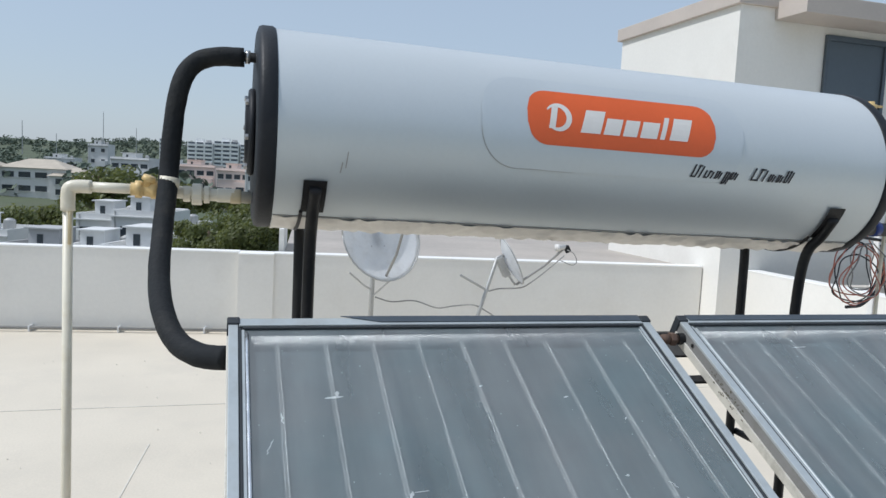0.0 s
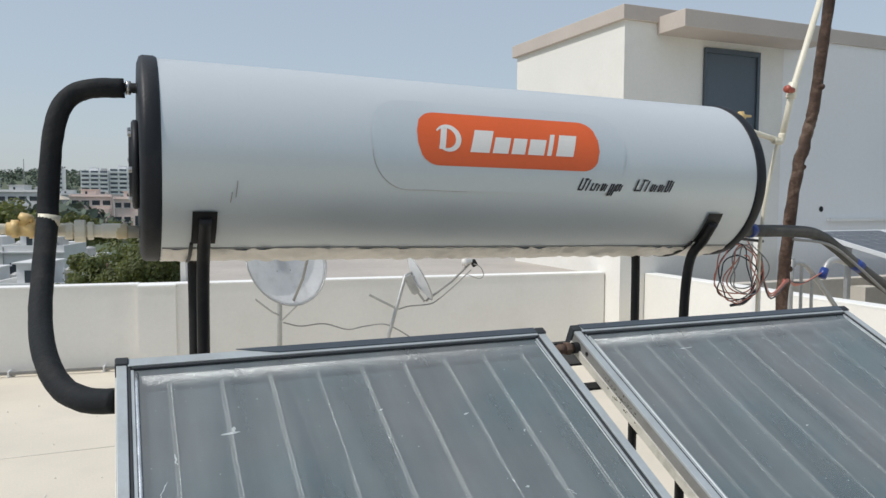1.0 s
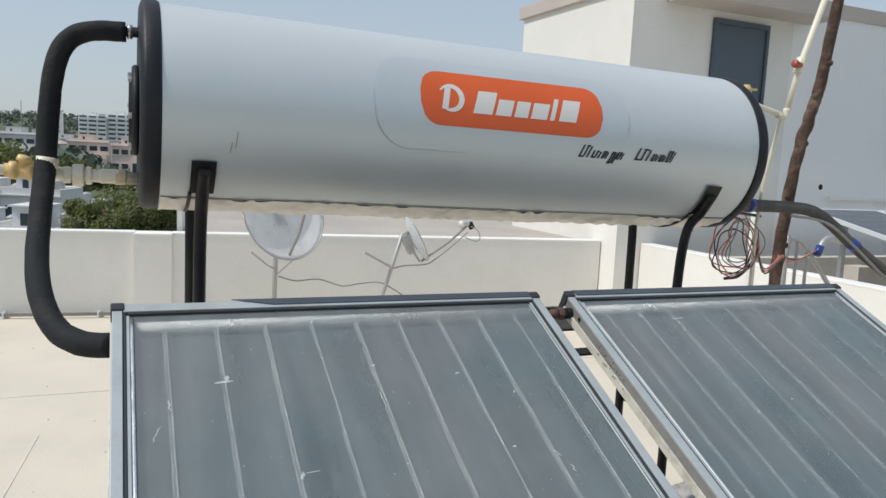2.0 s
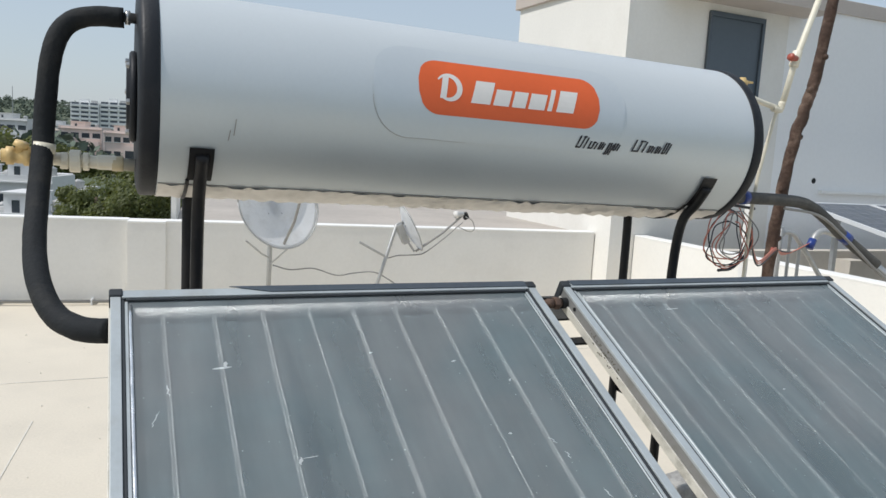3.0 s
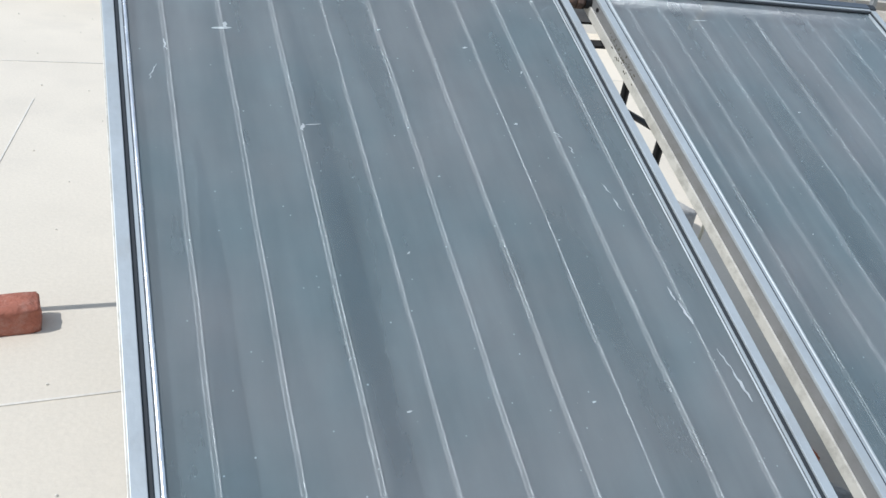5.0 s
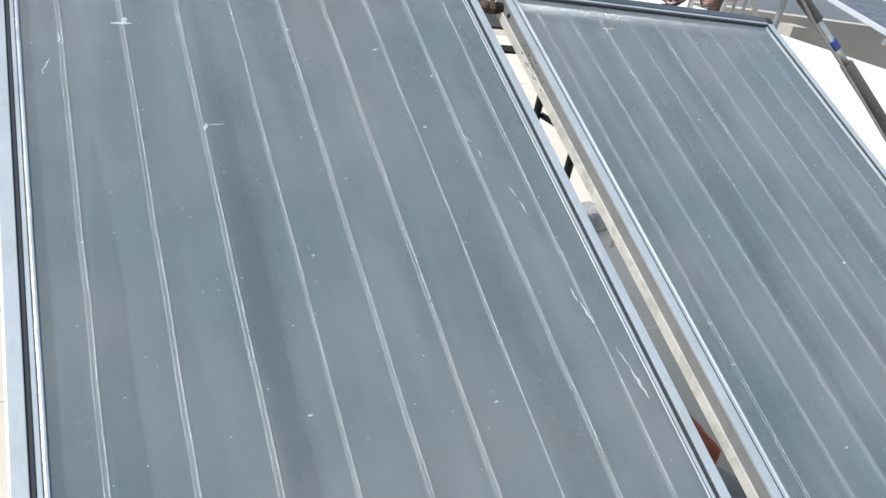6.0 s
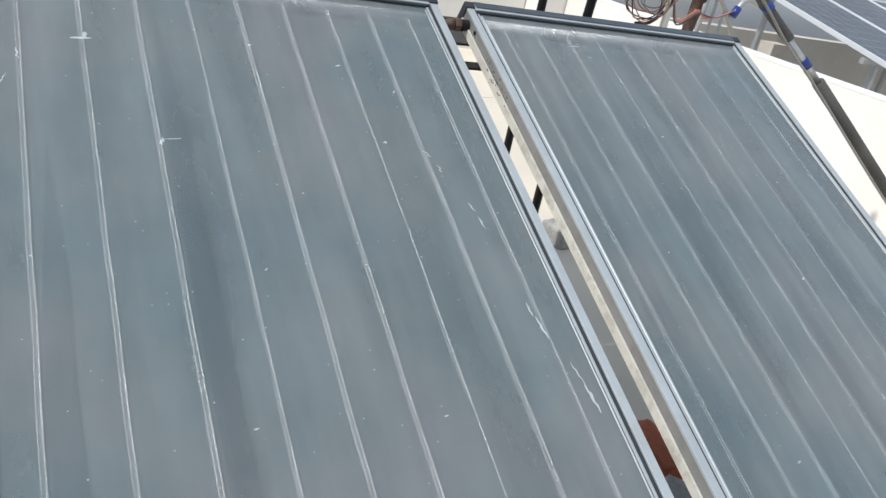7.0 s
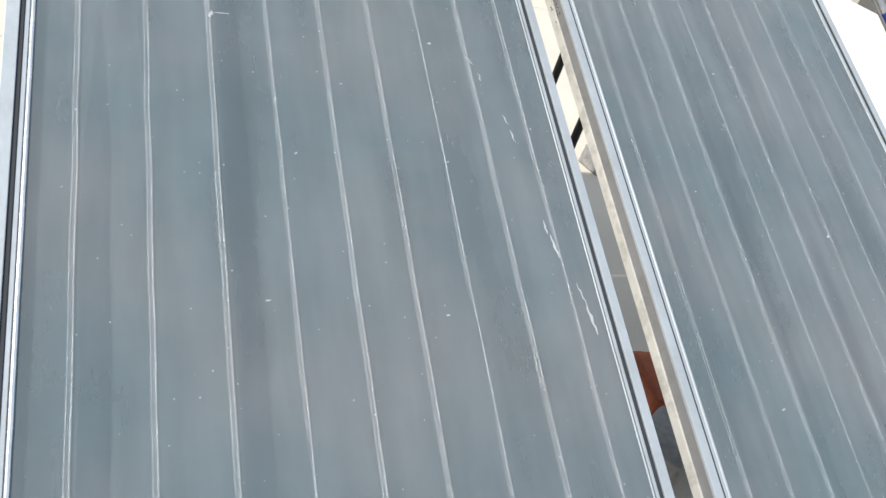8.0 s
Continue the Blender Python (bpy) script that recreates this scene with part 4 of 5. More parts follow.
for n in range(8):
    rnd = random.Random(n)
    cx, cz, rx, rz = 2.30 + rnd.uniform(-0.03, 0.04), 1.255 + rnd.uniform(-0.03, 0.02), rnd.uniform(0.05, 0.13), rnd.uniform(0.085, 0.14)
    y = 0.60 + rnd.uniform(-0.03, 0.03)
    loop = [(cx + rx * math.sin(2 * math.pi * k / 22) * (1 - 0.25 * math.cos(2 * math.pi * k / 22)), y + 0.015 * math.sin(k + n), cz + rz * math.cos(2 * math.pi * k / 22)) for k in range(23)]
    part("cable_loop", tube(smooth_path(loop, 2), 0.0027, 6), (RED_WIRE, RED_WIRE, GREY_WIRE, BLACK_WIRE)[n % 4], coil, "", True)
part("cable_tail", tube(smooth_path([(2.40, 0.60, 1.36), (2.44, 0.62, 1.22), (2.36, 0.62, 1.13), (2.26, 0.60, 1.12)], 5), 0.0065, 6), BLACK_WIRE, coil, "", True)
part("hanger", tube([(2.23, 0.60, 1.395), (2.42, 0.60, 1.375)], 0.006, 6), BLACK_WIRE, coil)
for n in range(3):
    line = smooth_path([(2.44, 0.62, 1.24), (2.58, 0.7, 1.14 - 0.01 * n), (2.90, 0.905, 1.17 - 0.008 * n), (3.05, 1.0, 1.125 + 0.008 * n), (3.18, 1.05, 1.13), (3.33, 1.08, 1.17)], 5)
    part("lead", tube(line, 0.0038, 6), (RED_WIRE, RED_WIRE, BLACK_WIRE)[n], coil, "", True)
part("tie", tube([(2.878, 0.91, 1.150), (2.884, 0.905, 1.172)], 0.007, 8), RED_PLASTIC, coil, "red cable tie", True)
part("conduit_hook", tube(smooth_path([(3.35, 1.085, 1.165), (3.385, 1.09, 1.215), (3.44, 1.09, 1.235), (3.52, 1.07, 1.215)], 5), 0.016, 10), GALVANISED, coil, "grey bent conduit end", True)
part("conduit_tape", tube([(3.335, 1.082, 1.145), (3.362, 1.087, 1.19)], 0.021, 10), BLUE_TAPE, coil, "", True)

frame_ob = base("tube_rack", (0, 0, 0), "small bent galvanised tube frame standing behind the collectors", "frame")
part("top_tube", tube(smooth_path([(3.14, 1.1, 0.0), (3.14, 1.1, 1.15), (3.15, 1.1, 1.205), (3.17, 1.1, 1.225), (3.23, 1.1, 1.215), (3.285, 1.1, 1.17), (3.48, 1.1, 0.97), (4.10, 1.1, 0.30), (4.36, 1.1, 0.0)], 4), 0.0125, 10), GALVANISED, frame_ob, "", True)
part("upright", tube([(3.21, 1.1, 1.215), (3.225, 1.1, 0.0)], 0.009, 8), GALVANISED, frame_ob)
part("upright", tube([(3.285, 1.1, 1.17), (3.30, 1.1, 0.0)], 0.009, 8), GALVANISED, frame_ob)
part("crosspiece", tube([(3.14, 1.1, 0.98), (3.47, 1.1, 0.97)], 0.008, 8), GALVANISED, frame_ob)
upright = thing("steel_post", box((2.775, 0.97, 0.0), (2.805, 1.0, 1.42), 0.003), COPING_PAINT, "slim white painted post behind the tank end", "post")


# ---- satellite dishes ----
def dish(name, at, turn, size, label, feed=(1.05, -0.04)):
    d = base(name, at, label, "satellite dish", "dishes by the parapet", turn)
    # bowl: the local +y axis is the way it looks
    bm = bmesh.new()
    rings = []
    for i in range(13):
        r = size * i / 12
        rings.append([bm.verts.new((r * math.cos(2 * math.pi * k / 40) * 0.94, -0.12 * size + 0.24 * r * r / size, r * math.sin(2 * math.pi * k / 40))) for k in range(40)] if i else [bm.verts.new((0, -0.12 * size, 0))])
    for k in range(40):
        bm.faces.new((rings[0][0], rings[1][k], rings[1][(k + 1) % 40]))
    for a, b in zip(rings[1:], rings[2:]):
        for k in range(40):
            bm.faces.new((a[k], b[k], b[(k + 1) % 40], a[(k + 1) % 40]))
    bmesh.ops.solidify(bm, geom=bm.faces[:], thickness=0.004)
    part("bowl", bm, DISH_PAINT, d, "pale grey dish bowl", True)
    rim = [(size * 0.94 * math.cos(2 * math.pi * k / 40), 0.12 * size, size * math.sin(2 * math.pi * k / 40)) for k in range(41)]
    part("rim", tube(rim, 0.006, 6), GALVANISED, d, "", True)
    part("arm", tube([(0, -0.02, -0.95 * size), (0, 0.55 * feed[0] * size, (-0.52 + 0.5 * feed[1]) * size), (0, feed[0] * size, feed[1] * size)], 0.011, 8), GREY_WIRE, d)
    part("receiver", lathe([(0, 0.022), (0.05, 0.024), (0.052, 0.032), (0.085, 0.032)], (0, -0.9, 0.3), (0, (feed[0] + 0.07) * size, (feed[1] + 0.04) * size), 12), PALE_INK, d, "pale receiver head", True)
    part("receiver_body", box((-0.02, (feed[0] + 0.01) * size, (feed[1] + 0.04) * size - 0.055), (0.02, (feed[0] + 0.01) * size + 0.045, (feed[1] + 0.04) * size + 0.005), 0.004), BLACK_STEEL, d)
    for x, z in ((-0.06, 0.05), (0.06, 0.05), (-0.06, -0.07), (0.06, -0.07)):
        part("bolt", lathe([(0, 0.008), (0.006, 0.006)], (0, 1, 0), (x, -0.118 * size, z), 8), STEEL, d)
    part("bracket", box((-0.05, -0.12 * size - 0.07, -0.10), (0.05, -0.12 * size - 0.012, 0.08), 0.006), GALVANISED, d)
    return d


dish("satellite_dish", (1.205, 4.32, 1.040), (20, 0, 199), 0.38, "pale grey satellite dish seen from the front on a post")
mast = base("dish_mast", (0, 0, 0), "galvanised post and stays holding a satellite dish", "mast", "dish masts")
part("post", tube([(1.165, 4.36, 0.0), (1.175, 4.38, 0.69), (1.19, 4.44, 0.985)], 0.020, 10), GALVANISED, mast, "", True)
part("stay", tube([(1.17, 4.37, 0.595), (1.10, 4.3, 0.635), (0.955, 4.22, 0.755)], 0.007, 6), GALVANISED, mast)
part("stay", tube([(1.17, 4.37, 0.535), (1.30, 4.25, 0.695)], 0.007, 6), GALVANISED, mast)
part("base_plate", box((1.09, 4.28, 0.0), (1.24, 4.44, 0.012), 0.003), GALVANISED, mast)
dish("satellite_dish", (2.345, 4.31, 0.850), (27, 0, 263), 0.215, "small pale satellite dish turned sideways beside the other", (2.28, -0.46))
mast = base("dish_mast", (0, 0, 0), "bent galvanised tripod holding a satellite dish", "mast", "dish masts")
part("post", tube([(2.02, 4.3, 0.0), (2.085, 4.3, 0.395), (2.232, 4.3, 0.89), (2.30, 4.31, 0.91)], 0.016, 10), GALVANISED, mast, "", True)
part("strut", tube([(2.245, 4.3, 0.875), (2.315, 4.3, 0.775), (2.41, 4.31, 0.655)], 0.010, 6), GALVANISED, mast)
part("stay", tube([(2.165, 4.3, 0.60), (1.902, 4.28, 0.738)], 0.010, 6), GALVANISED, mast)
part("base_plate", box((1.95, 4.22, 0.0), (2.10, 4.38, 0.012), 0.003), GALVANISED, mast)
cable = [(1.20, 4.36, 0.50), (1.35, 4.4, 0.455), (1.55, 4.42, 0.46), (1.75, 4.42, 0.40), (1.9, 4.4, 0.42), (2.05, 4.33, 0.44), (2.18, 4.33, 0.38), (2.30, 4.3, 0.30)]
thing("dish_cable", tube(smooth_path([(x, y, z + 0.035) for x, y, z in cable], 6), 0.006, 6), GREY_WIRE, "grey cable sagging between the two dishes", "cable", smooth=True)
feed = [(2.17, 4.30, 0.600), (2.25, 4.29, 0.622), (2.34, 4.28, 0.628), (2.43, 4.27, 0.634), (2.50, 4.26, 0.66), (2.64, 4.22, 0.78), (2.80, 4.19, 0.93)]
thing("feed_cable", tube(smooth_path(feed, 4), 0.006, 6), GREY_WIRE, "grey cable following the arm of the small dish", "cable", smooth=True)
loop = [(2.82, 4.18, 0.98), (2.88, 4.17, 0.95), (2.91, 4.17, 0.88), (2.87, 4.18, 0.85), (2.76, 4.19, 0.89)]
thing("feed_cable", tube(smooth_path(loop, 5), 0.004, 6), GREY_WIRE, "thin cable loop at the receiver of the small dish", "cable", smooth=True)


# ---- photovoltaic modules on the neighbouring roof ----
def pv_module():
    p = base("photovoltaic_module", (0, 0, 0), "blue-grey photovoltaic module in a white frame on a steel rack", "solar panel", "photovoltaic modules")
    for lo, hi in (((0, 0, -0.035), (0.03, 1.95, 0.004)), ((0.97, 0, -0.035), (1.0, 1.95, 0.004)), ((0.03, 0, -0.035), (0.97, 0.03, 0.004)), ((0.03, 1.92, -0.035), (0.97, 1.95, 0.004))):
        part("frame_rail", box(lo, hi, 0.002), WHITE_FRAME, p)
    part("glass", box((0.03, 0.03, -0.02), (0.97, 1.92, 0.0)), PV_GLASS, p)
    bm = bmesh.new()
    for k in range(1, 6):
        add_box(bm, (0.03 + 0.94 * k / 6 - 0.002, 0.03, 0.0), (0.03 + 0.94 * k / 6 + 0.002, 1.92, 0.001))
    for k in range(1, 12):
        add_box(bm, (0.03, 0.03 + 1.89 * k / 12 - 0.002, 0.0), (0.97, 0.03 + 1.89 * k / 12 + 0.002, 0.0008))
    part("cell_gaps", bm, GALVANISED, p)
    return p


PV_TILT = 12
pv = pv_module()
pv.matrix_world = pose(6.2, 1.75, 0.84, PV_TILT, 0, 0)
for k in range(1, 6):
    copy_thing(pv, pose(6.2 + 1.02 * k, 1.75, 0.84, PV_TILT, 0, 0))
rack = base("module_rack", (0, 0, 0), "steel rack of posts and rails below the photovoltaic modules", "rack")
for y in (2.1, 3.35):
    z = 0.84 + (y - 1.75) * math.tan(radians(PV_TILT)) - 0.042
    part("rail", box((6.15, y - 0.02, z - 0.05), (12.4, y + 0.02, z - 0.004)), GALVANISED, rack)
    for x in (6.35, 8.6, 11.8):
        part("post", box((x, y - 0.02, -0.1), (x + 0.05, y + 0.02, z - 0.05), 0.002), GALVANISED, rack)


# ---- loose bricks and blocks on the roof ----
def worn_block(name, at, size, turn, mat, label, category, seed):
    bm = box((-size[0] / 2, -size[1] / 2, 0), (size[0] / 2, size[1] / 2, size[2]))
    bmesh.ops.subdivide_edges(bm, edges=bm.edges[:], cuts=7, use_grid_fill=True)
    for v in bm.verts:
        q = Vector(v.co)
        for i in range(2):
            edge = size[i] / 2 - abs(q[i])
            other = min(size[1 - i] / 2 - abs(q[1 - i]), size[2] - q[2])
            v.co[i] -= math.copysign(max(0, 0.012 - other) ** 2 * 45 * (edge < 1e-4), q[i])
        v.co += Vector((0, 0, -max(0, 0.014 - min(size[0] / 2 - abs(q[0]), size[1] / 2 - abs(q[1]))) ** 2 * 40 * (q[2] > size[2] - 1e-4)))
        if q[2] > 1e-4:
            v.co += noise.noise_vector(q * 38 + Vector((seed, 0, 0))) * 0.0042 + noise.noise_vector(q * 12 + Vector((0, seed, 0))) * 0.003
    ob = thing(name, bm, mat, label, category, smooth=True)
    ob.matrix_world = pose(*at, 0, 0, turn)
    return ob


worn_block("clay_brick", (-0.352, 0.475, 0), (0.235, 0.112, 0.088), 2, BRICK, "worn red clay brick lying on the roof floor", "brick", 3)
worn_block("clay_brick", (1.765, -0.565, 0), (0.11, 0.22, 0.075), -8, RED_BRICK, "dark red clay brick in shade below the collectors", "brick", 8)
worn_block("concrete_block", (2.44, 0.86, 0), (0.20, 0.16, 0.10), 12, CONCRETE, "rough grey concrete block on the roof floor", "concrete block", 5)
worn_block("concrete_block", (1.66, -0.80, 0), (0.2, 0.16, 0.08), 30, CONCRETE, "rough grey concrete block below the collectors", "concrete block", 6)
rnd = random.Random(5)
bm = bmesh.new()
for _ in range(70):
    x, y, s = rnd.uniform(-1.8, -0.03), rnd.uniform(-0.4, 4.6), rnd.uniform(0.002, 0.006)
    made = bmesh.ops.create_icosphere(bm, subdivisions=1, radius=s, matrix=pose(x, y, s * 0.5, rnd.uniform(0, 90), rnd.uniform(0, 90), 0))
thing("grit", bm, JOINT, "scattered small grit on the roof floor", "grit", kind="stuff")


# ---- the distance ----
def ground_z(x, y):
    d = math.hypot(x, y)
    z = -11.2
    z += 4.4 * math.exp(-((x + 46) ** 2 + (y - 198) ** 2) / 52**2)
    if d > 700:
        z += 150 * min((d - 700) / 3300, 1) ** 1.2 * (0.7 + 0.8 * noise.noise(Vector((math.atan2(x, y) * 5, 0, 2))))
    return z


bm = bmesh.new()
radii = [0, 12, 30, 60, 90, 120, 160, 210, 280, 360, 460, 600, 800, 1100, 1500, 2000, 2700, 3500, 4400]
rings = []
for r in radii:
    rings.append([bm.verts.new((r * math.sin(2 * math.pi * k / 72), r * math.cos(2 * math.pi * k / 72), ground_z(r * math.sin(2 * math.pi * k / 72), r * math.cos(2 * math.pi * k / 72)))) for k in range(72)] if r else [bm.verts.new((0, 0, -11.2))])
for k in range(72):
    bm.faces.new((rings[0][0], rings[1][k], rings[1][(k + 1) % 72]))
for a, b in zip(rings[1:], rings[2:]):
    for k in range(72):
        bm.faces.new((a[k], b[k], b[(k + 1) % 72], a[(k + 1) % 72]))
thing("ground", bm, EARTH, "green and brown land reaching to low hills", "ground", kind="structure", smooth=True)


def polar(azimuth, d):
    a = radians(azimuth)
    x, y = d * math.sin(a), d * math.cos(a)
    return x, y, ground_z(x, y)


def house(azimuth, d, w, deep, h, turn, mat, roof, label, floors=2, cols=3):
    x, y, z = polar(azimuth, d)
    ob = base("house", (x, y, z - 1), label, "house", "houses beyond the roof", (0, 0, turn))
    h += 1
    part("wall", box((-w / 2, -deep / 2, 0), (w / 2, deep / 2, h)), mat, ob)
    if roof == "tile":
        bm = bmesh.new()
        e = 0.6
        low_ = [bm.verts.new(p) for p in ((-w / 2 - e, -deep / 2 - e, h), (w / 2 + e, -deep / 2 - e, h), (w / 2 + e, deep / 2 + e, h), (-w / 2 - e, deep / 2 + e, h))]
        top_ = [bm.verts.new(p) for p in ((-w / 5, 0, h + deep * 0.22), (w / 5, 0, h + deep * 0.22))]
        bm.faces.new((low_[0], low_[1], top_[1], top_[0])), bm.faces.new((low_[2], low_[3], top_[0], top_[1]))
        bm.faces.new((low_[1], low_[2], top_[1])), bm.faces.new((low_[3], low_[0], top_[0])), bm.faces.new(low_[::-1])
        part("roof", bm, TILE_ROOF, ob)
    else:
        for lo, hi in (((-w / 2, -deep / 2, h), (w / 2, -deep / 2 + 0.2, h + 0.45)), ((-w / 2, deep / 2 - 0.2, h), (w / 2, deep / 2, h + 0.45)), ((-w / 2, -deep / 2 + 0.2, h), (-w / 2 + 0.2, deep / 2 - 0.2, h + 0.45)), ((w / 2 - 0.2, -deep / 2 + 0.2, h), (w / 2, deep / 2 - 0.2, h + 0.45))):
            part("roof_parapet", box(lo, hi), mat, ob)
        part("stair_head", box((-w * 0.3, -deep * 0.2, h), (w * 0.05, deep * 0.3, h + 1.7)), mat, ob)
        part("stair_door", box((-w * 0.2, -deep * 0.2 - 0.05, h), (-w * 0.2 + 0.55, -deep * 0.2 - 0.004, h + 1.2)), WINDOW_DARK, ob)
        part("stair_ledge", box((-w * 0.33, -deep * 0.2 - 0.35, h + 1.7), (w * 0.08, deep * 0.32, h + 1.82)), mat, ob)
        part("ledge", box((-w / 2 - 0.15, -deep / 2 - 0.45, h - 0.28), (w / 2 + 0.15, -deep / 2 - 0.004, h - 0.14)), mat, ob)
        part("terrace", box((w * 0.08, -deep / 2 - 1.9, 0), (w * 0.46, -deep / 2 - 0.004, h * 0.72)), mat, ob)
        part("terrace_opening", box((w * 0.14, -deep / 2 - 1.95, h * 0.40), (w * 0.38, -deep / 2 - 1.904, h * 0.62)), WINDOW_DARK, ob)
        part("drain_pipe", tube([(-w / 2 + 0.4, -deep / 2 - 0.07, 0), (-w / 2 + 0.4, -deep / 2 - 0.07, h + 0.3)], 0.06, 6), GALVANISED, ob)
        part("roof_tank", lathe([(0, 0.6), (1.1, 0.6), (1.3, 0.25)], (0, 0, 1), (w * 0.25, deep * 0.1, h), 12), GALVANISED, ob)
    for f in range(floors):
        for c in range(cols):
            cx, cz = -w / 2 + w * (c + 0.5) / cols, 1 + (h - 1) * (f + 0.5) / floors
            pane_ = part("window", box((cx - w * 0.09, -deep / 2 - 0.06, cz - 0.65), (cx + w * 0.09, -deep / 2 - 0.004, cz + 0.65)), WINDOW_DARK, ob)
            part("sill", box((cx - w * 0.11, -deep / 2 - 0.25, cz - 0.8), (cx + w * 0.11, -deep / 2 - 0.004, cz - 0.66)), HOUSE_WHITE, pane_)
    return ob


WHITE_LABEL = "white flat-roofed house with parapets and a roof tank"
VILLA = "white two-storey villa with a pale tiled hip roof"
house(-11.9, 205, 15, 10, 6.4, -12, HOUSE_WHITE, "tile", VILLA, 2, 4)
house(-9.9, 200, 8, 9, 5.0, -12, HOUSE_WHITE, "tile", VILLA, 2, 2)
house(-15.4, 210, 12, 9, 6.2, -8, HOUSE_WHITE, "tile", VILLA, 2, 3)
house(-4.8, 64, 6, 7, 6.0, -17, HOUSE_WHITE, "flat", WHITE_LABEL, 2, 2)
house(-8.0, 70, 6, 6, 5.2, -17, HOUSE_WHITE, "flat", WHITE_LABEL, 2, 3)
house(-10.9, 76, 8, 6, 4.8, -17, HOUSE_GREY, "flat", "grey unfinished flat-roofed house", 1, 3)
house(-12.6, 62, 9, 7, 3.5, -17, HOUSE_WHITE, "flat", WHITE_LABEL, 1, 3)
house(-15.4, 92, 9, 7, 5.0, -17, HOUSE_WHITE, "flat", WHITE_LABEL, 1, 3)
house(-5.0, 84, 6, 6, 7.6, -17, HOUSE_WHITE, "flat", WHITE_LABEL, 2, 2)
house(-7.4, 90, 6, 6, 6.8, -17, HOUSE_WHITE, "flat", WHITE_LABEL, 2, 3)
house(-3.2, 90, 6, 7, 6.0, -14, HOUSE_WHITE, "flat", WHITE_LABEL, 2, 3)
house(-6.0, 250, 12, 9, 13, -20, HOUSE_WHITE, "flat", WHITE_LABEL, 3, 4)
house(-4.6, 270, 11, 9, 11.5, -10, HOUSE_WHITE, "tile", VILLA, 3, 3)
house(-1.7, 230, 11, 9, 11.5, -15, HOUSE_PINK, "flat", "faded pink flat-roofed house", 3, 4)
house(0.9, 215, 9, 9, 11.0, -15, HOUSE_PINK, "flat", "faded pink flat-roofed house", 3, 4)
house(2.4, 205, 5, 8, 11.0, -15, HOUSE_WHITE, "flat", WHITE_LABEL, 3, 2)
house(4.2, 205, 8, 9, 11.0, -15, HOUSE_WHITE, "flat", WHITE_LABEL, 3, 3)
house(-8.25, 300, 7, 7, 19, -12, HOUSE_WHITE, "flat", "tall white house with a water tank on its roof", 5, 2)
house(-10.6, 360, 12, 10, 14, -8, HOUSE_WHITE, "flat", WHITE_LABEL, 3, 3)
house(-3.1, 340, 14, 10, 14, -8, HOUSE_WHITE, "flat", WHITE_LABEL, 3, 3)


def tower(azimuth, d, w, h, floors, turn):
    x, y, z = polar(azimuth, d)
    ob = base("apartment_block", (x, y, z - 2), "white high-rise apartment block with stacked balconies", "apartment block", "apartment blocks far off", (0, 0, turn))
    part("wall", box((-w / 2, -7, 0), (w / 2, 7, h)), TOWER_WHITE, ob)
    step = h / floors
    for f in range(floors):
        for c in range(3):
            cx = -w / 2 + w * (c + 0.5) / 3
            b_ = part("balcony", box((cx - w * 0.14, -8.2, f * step + 0.2), (cx + w * 0.14, -7.0, f * step + step * 0.50)), TOWER_WHITE, ob)
            part("window", box((cx - w * 0.13, -7.06, f * step + step * 0.52), (cx + w * 0.13, -7.0, f * step + step * 0.97)), FAR_GLASS, b_)
    part("roof_room", box((-w * 0.2, -3, h), (w * 0.1, 4, h + 3.2)), TOWER_WHITE, ob)
    part("roof_tank", box((w * 0.2, -2, h), (w * 0.4, 3, h + 2.2)), HOUSE_GREY, ob)


for azimuth, w, h in ((-4.0, 10, 39), (-1.65, 23, 38), (0.15, 23, 40), (1.75, 17, 38), (3.5, 23, 40), (5.2, 23, 38)):
    tower(azimuth, 750, w, h, 10, -8)


# trees: trunk, limbs and a crown of many small leaves in clumps
def leaf_cloud(bm, centre, radius, count, size, rnd):
    for _ in range(count):
        d = Vector((rnd.gauss(0, 1), rnd.gauss(0, 1), rnd.gauss(0, 1))).normalized() * radius * rnd.uniform(0.35, 1.0) ** 0.5
        p = Vector(centre) + Vector((d.x, d.y, d.z * 0.8))
        n_ = (d.normalized() + Vector((rnd.uniform(-1, 1), rnd.uniform(-1, 1), rnd.uniform(-0.4, 1)))).normalized()
        s = n_.orthogonal().normalized() * size * rnd.uniform(0.6, 1.3)
        q = n_.cross(s) * rnd.uniform(0.45, 0.7)
        bm.faces.new([bm.verts.new(p + s), bm.verts.new(p + q), bm.verts.new(p - s), bm.verts.new(p - q)])


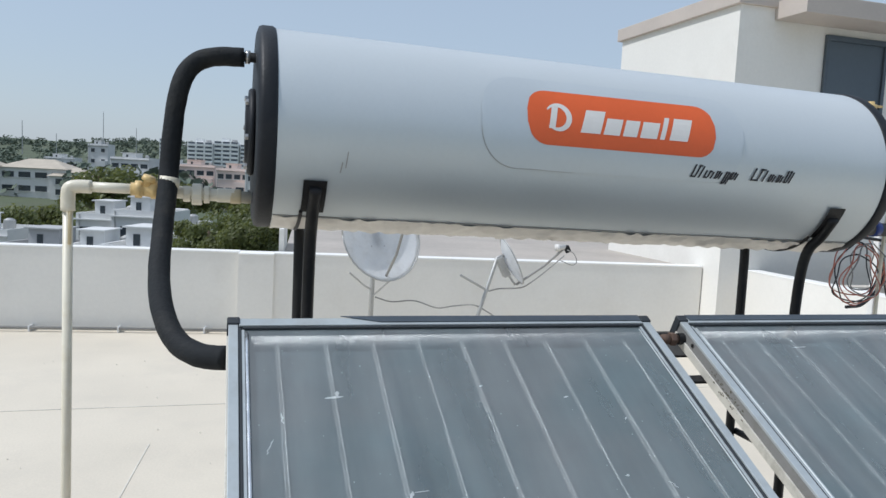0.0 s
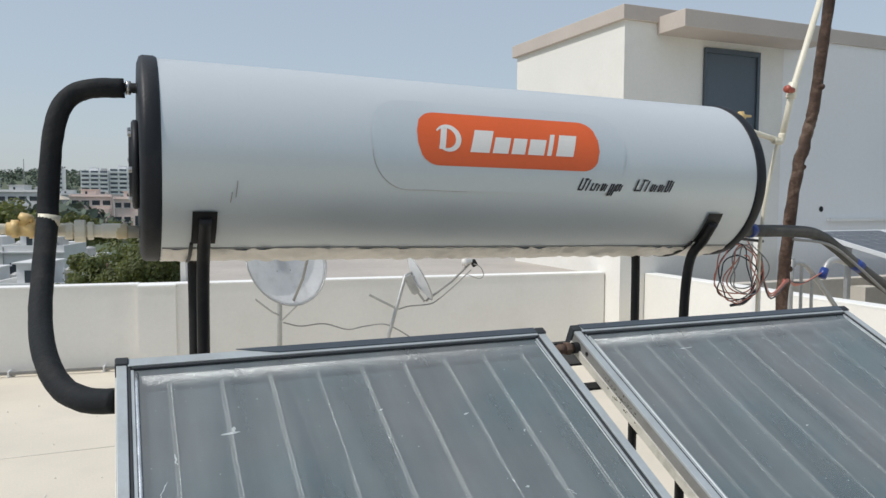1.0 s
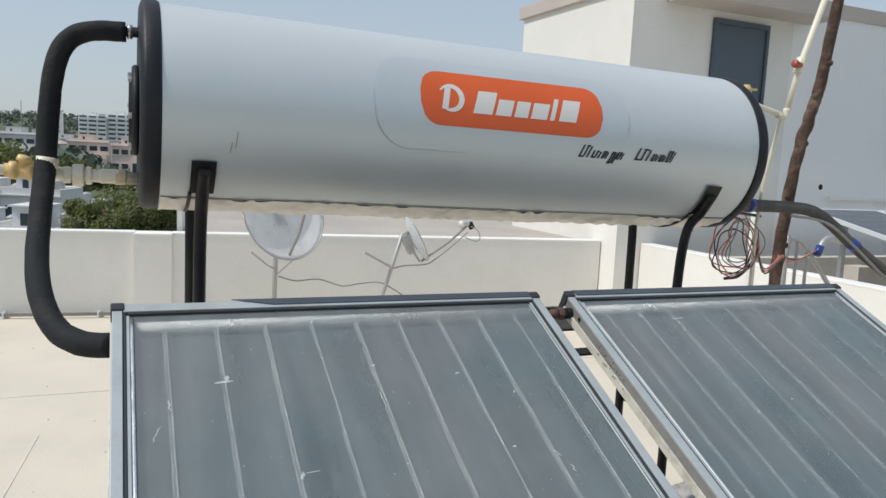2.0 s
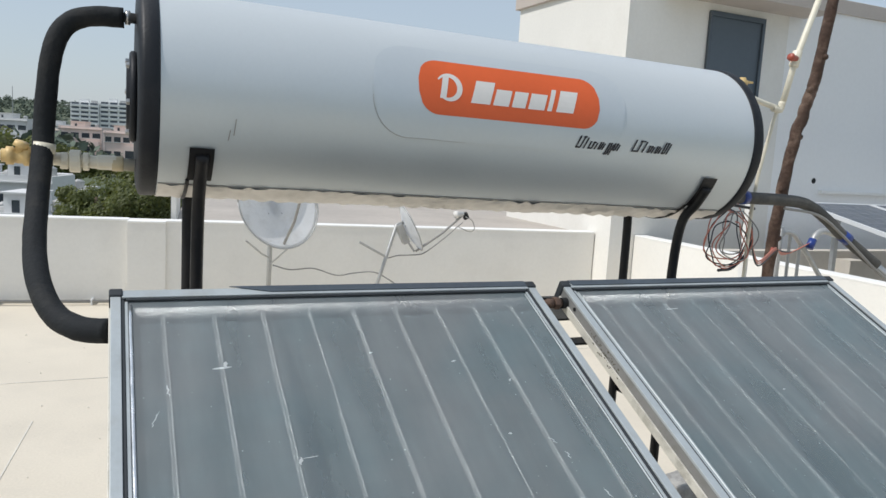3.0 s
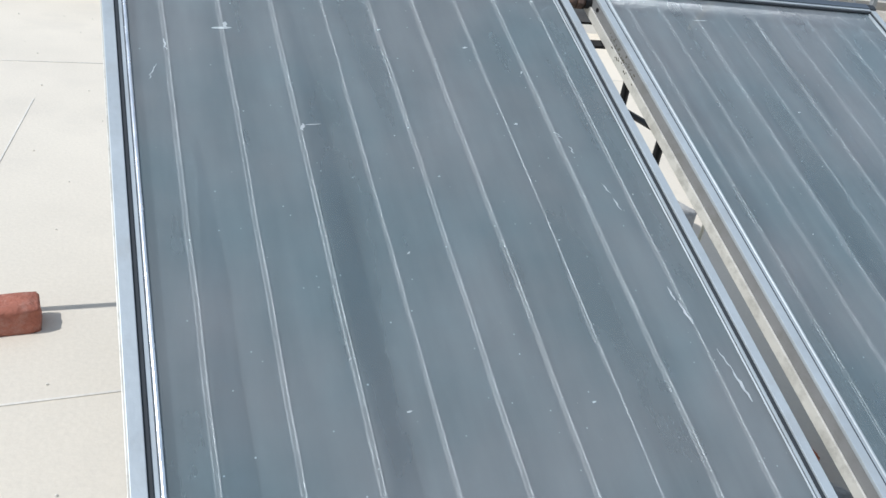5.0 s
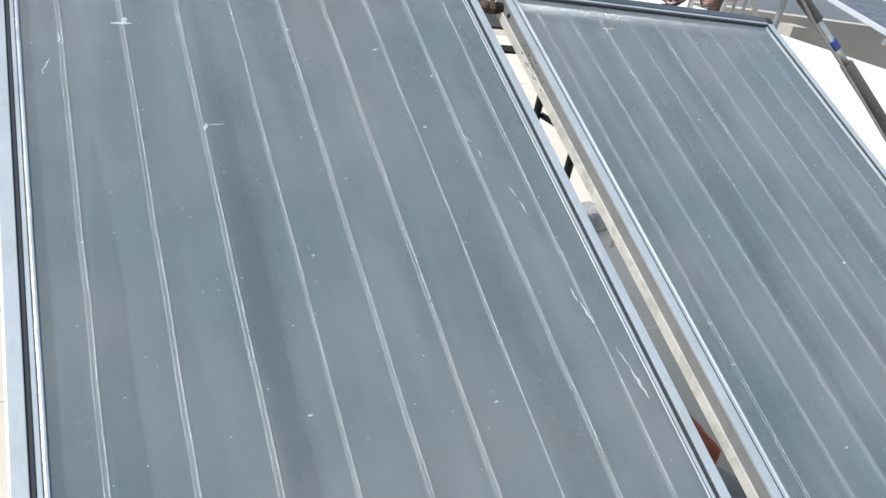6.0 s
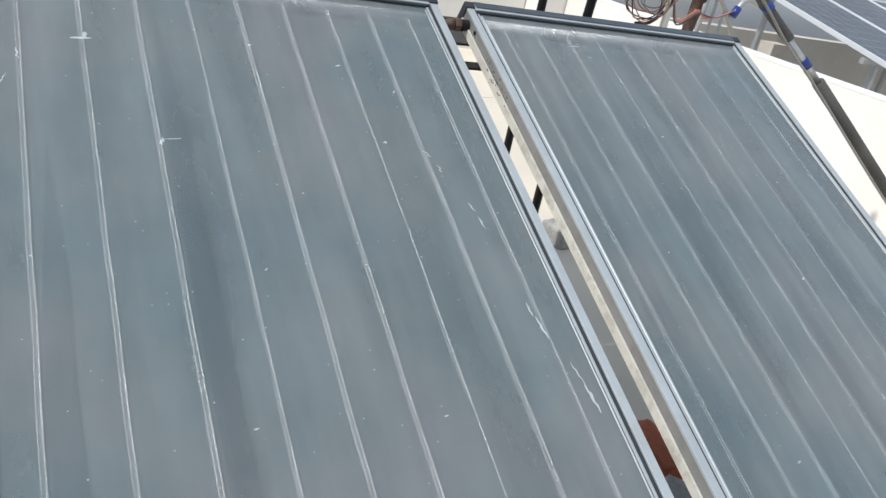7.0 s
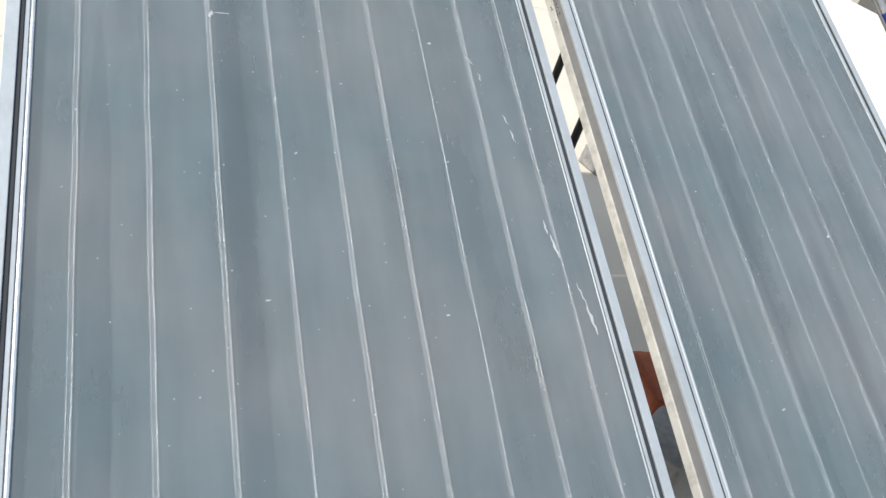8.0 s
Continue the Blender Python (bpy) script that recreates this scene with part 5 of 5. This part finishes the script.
def tree(azimuth, d, top, wide, clumps, per, leaf, seed):
    rnd = random.Random(seed)
    x, y, z = polar(azimuth, d)
    ob = base("tree", (x, y, z), "leafy green tree with a broad uneven crown", "tree", "trees beyond the roof")
    h = top - z
    bm = bmesh.new()
    add_tube(bm, [(0, 0, -0.3), (0.1, 0, h * 0.3), (0.2, 0.1, h * 0.62), (0.25, 0.1, h * 0.85)], [0.035 * h, 0.028 * h, 0.018 * h, 0.006 * h], 8)
    leaves = bmesh.new()
    for k in range(clumps):
        a, u = rnd.uniform(0, 2 * math.pi), rnd.random() ** 0.6
        r = wide * 0.5 * u
        c = Vector((math.cos(a) * r, math.sin(a) * r, h * (0.9 - 0.32 * u * u - 0.25 * rnd.random())))
        if k % 3 == 0:
            add_tube(bm, [(0.1, 0, h * 0.4), tuple(c * 0.55 + Vector((0, 0, h * 0.22))), tuple(c)], [0.012 * h, 0.008 * h, 0.002 * h], 5)
        leaf_cloud(leaves, c, wide * rnd.uniform(0.10, 0.17), per, leaf, rnd)
    part("trunk", bm, TRUNK, ob, "", True)
    part("crown", leaves, LEAVES, ob)


tree(-1.5, 35, 0.35, 5.2, 90, 460, 0.085, 1)
tree(1.2, 33, 0.50, 5.4, 95, 460, 0.085, 2)
tree(3.9, 34, 0.35, 5.4, 90, 460, 0.085, 3)
tree(6.4, 35, 0.30, 5.4, 80, 260, 0.11, 14)
tree(-3.4, 42, -1.6, 4.5, 50, 240, 0.12, 15)
tree(0.4, 46, -0.4, 7.0, 70, 240, 0.13, 16)
tree(-8.6, 130, 1.2, 11, 44, 110, 0.35, 4)
tree(-6.6, 135, 1.5, 12, 44, 110, 0.35, 5)
tree(-4.6, 140, 0.6, 11, 40, 110, 0.35, 6)
tree(-2.8, 145, -0.4, 9, 34, 100, 0.35, 17)
tree(-11.5, 112, -4.0, 10, 40, 100, 0.30, 7)
tree(-13.8, 108, -4.6, 11, 40, 100, 0.30, 8)
tree(-9.4, 108, -4.2, 9, 34, 100, 0.30, 9)
tree(-0.4, 160, -3.2, 11, 30, 90, 0.35, 10)
tree(2.4, 150, -3.6, 10, 30, 90, 0.35, 11)
tree(62, 34, -0.4, 8, 40, 120, 0.16, 12)
tree(70, 36, 0.2, 8, 40, 120, 0.16, 13)

rnd = random.Random(77)
bm = bmesh.new()
for n in range(1100):
    az, d = rnd.uniform(-24, 14), (rnd.uniform(195, 450) if n % 2 else rnd.uniform(300, 3200))
    x, y, z = polar(az, d)
    s = rnd.uniform(2.2, 4.5) * (1 + d / 1200)
    for _ in range(14):
        c = Vector((x + rnd.uniform(-s, s), y + rnd.uniform(-s, s), z + rnd.uniform(0.5, s * 1.5)))
        leaf_cloud(bm, c, s * 0.6, 5, s * 0.33, rnd)
thing("far_woods", bm, HAZED_LEAVES, "belts of dark green trees among the far houses", "woods", kind="stuff")
bm = bmesh.new()
for az, d, h in ((-8.15, 299, 31), (-11.0, 900, 38), (-6.0, 1300, 52), (-13.0, 1500, 60)):
    x, y, z = polar(az, d)
    add_tube(bm, [(x, y, z), (x, y, z + h)], [0.0007 * d, 0.0003 * d], 5)
thing("far_masts", bm, GALVANISED, "thin steel masts on the far skyline", "masts", kind="stuff")
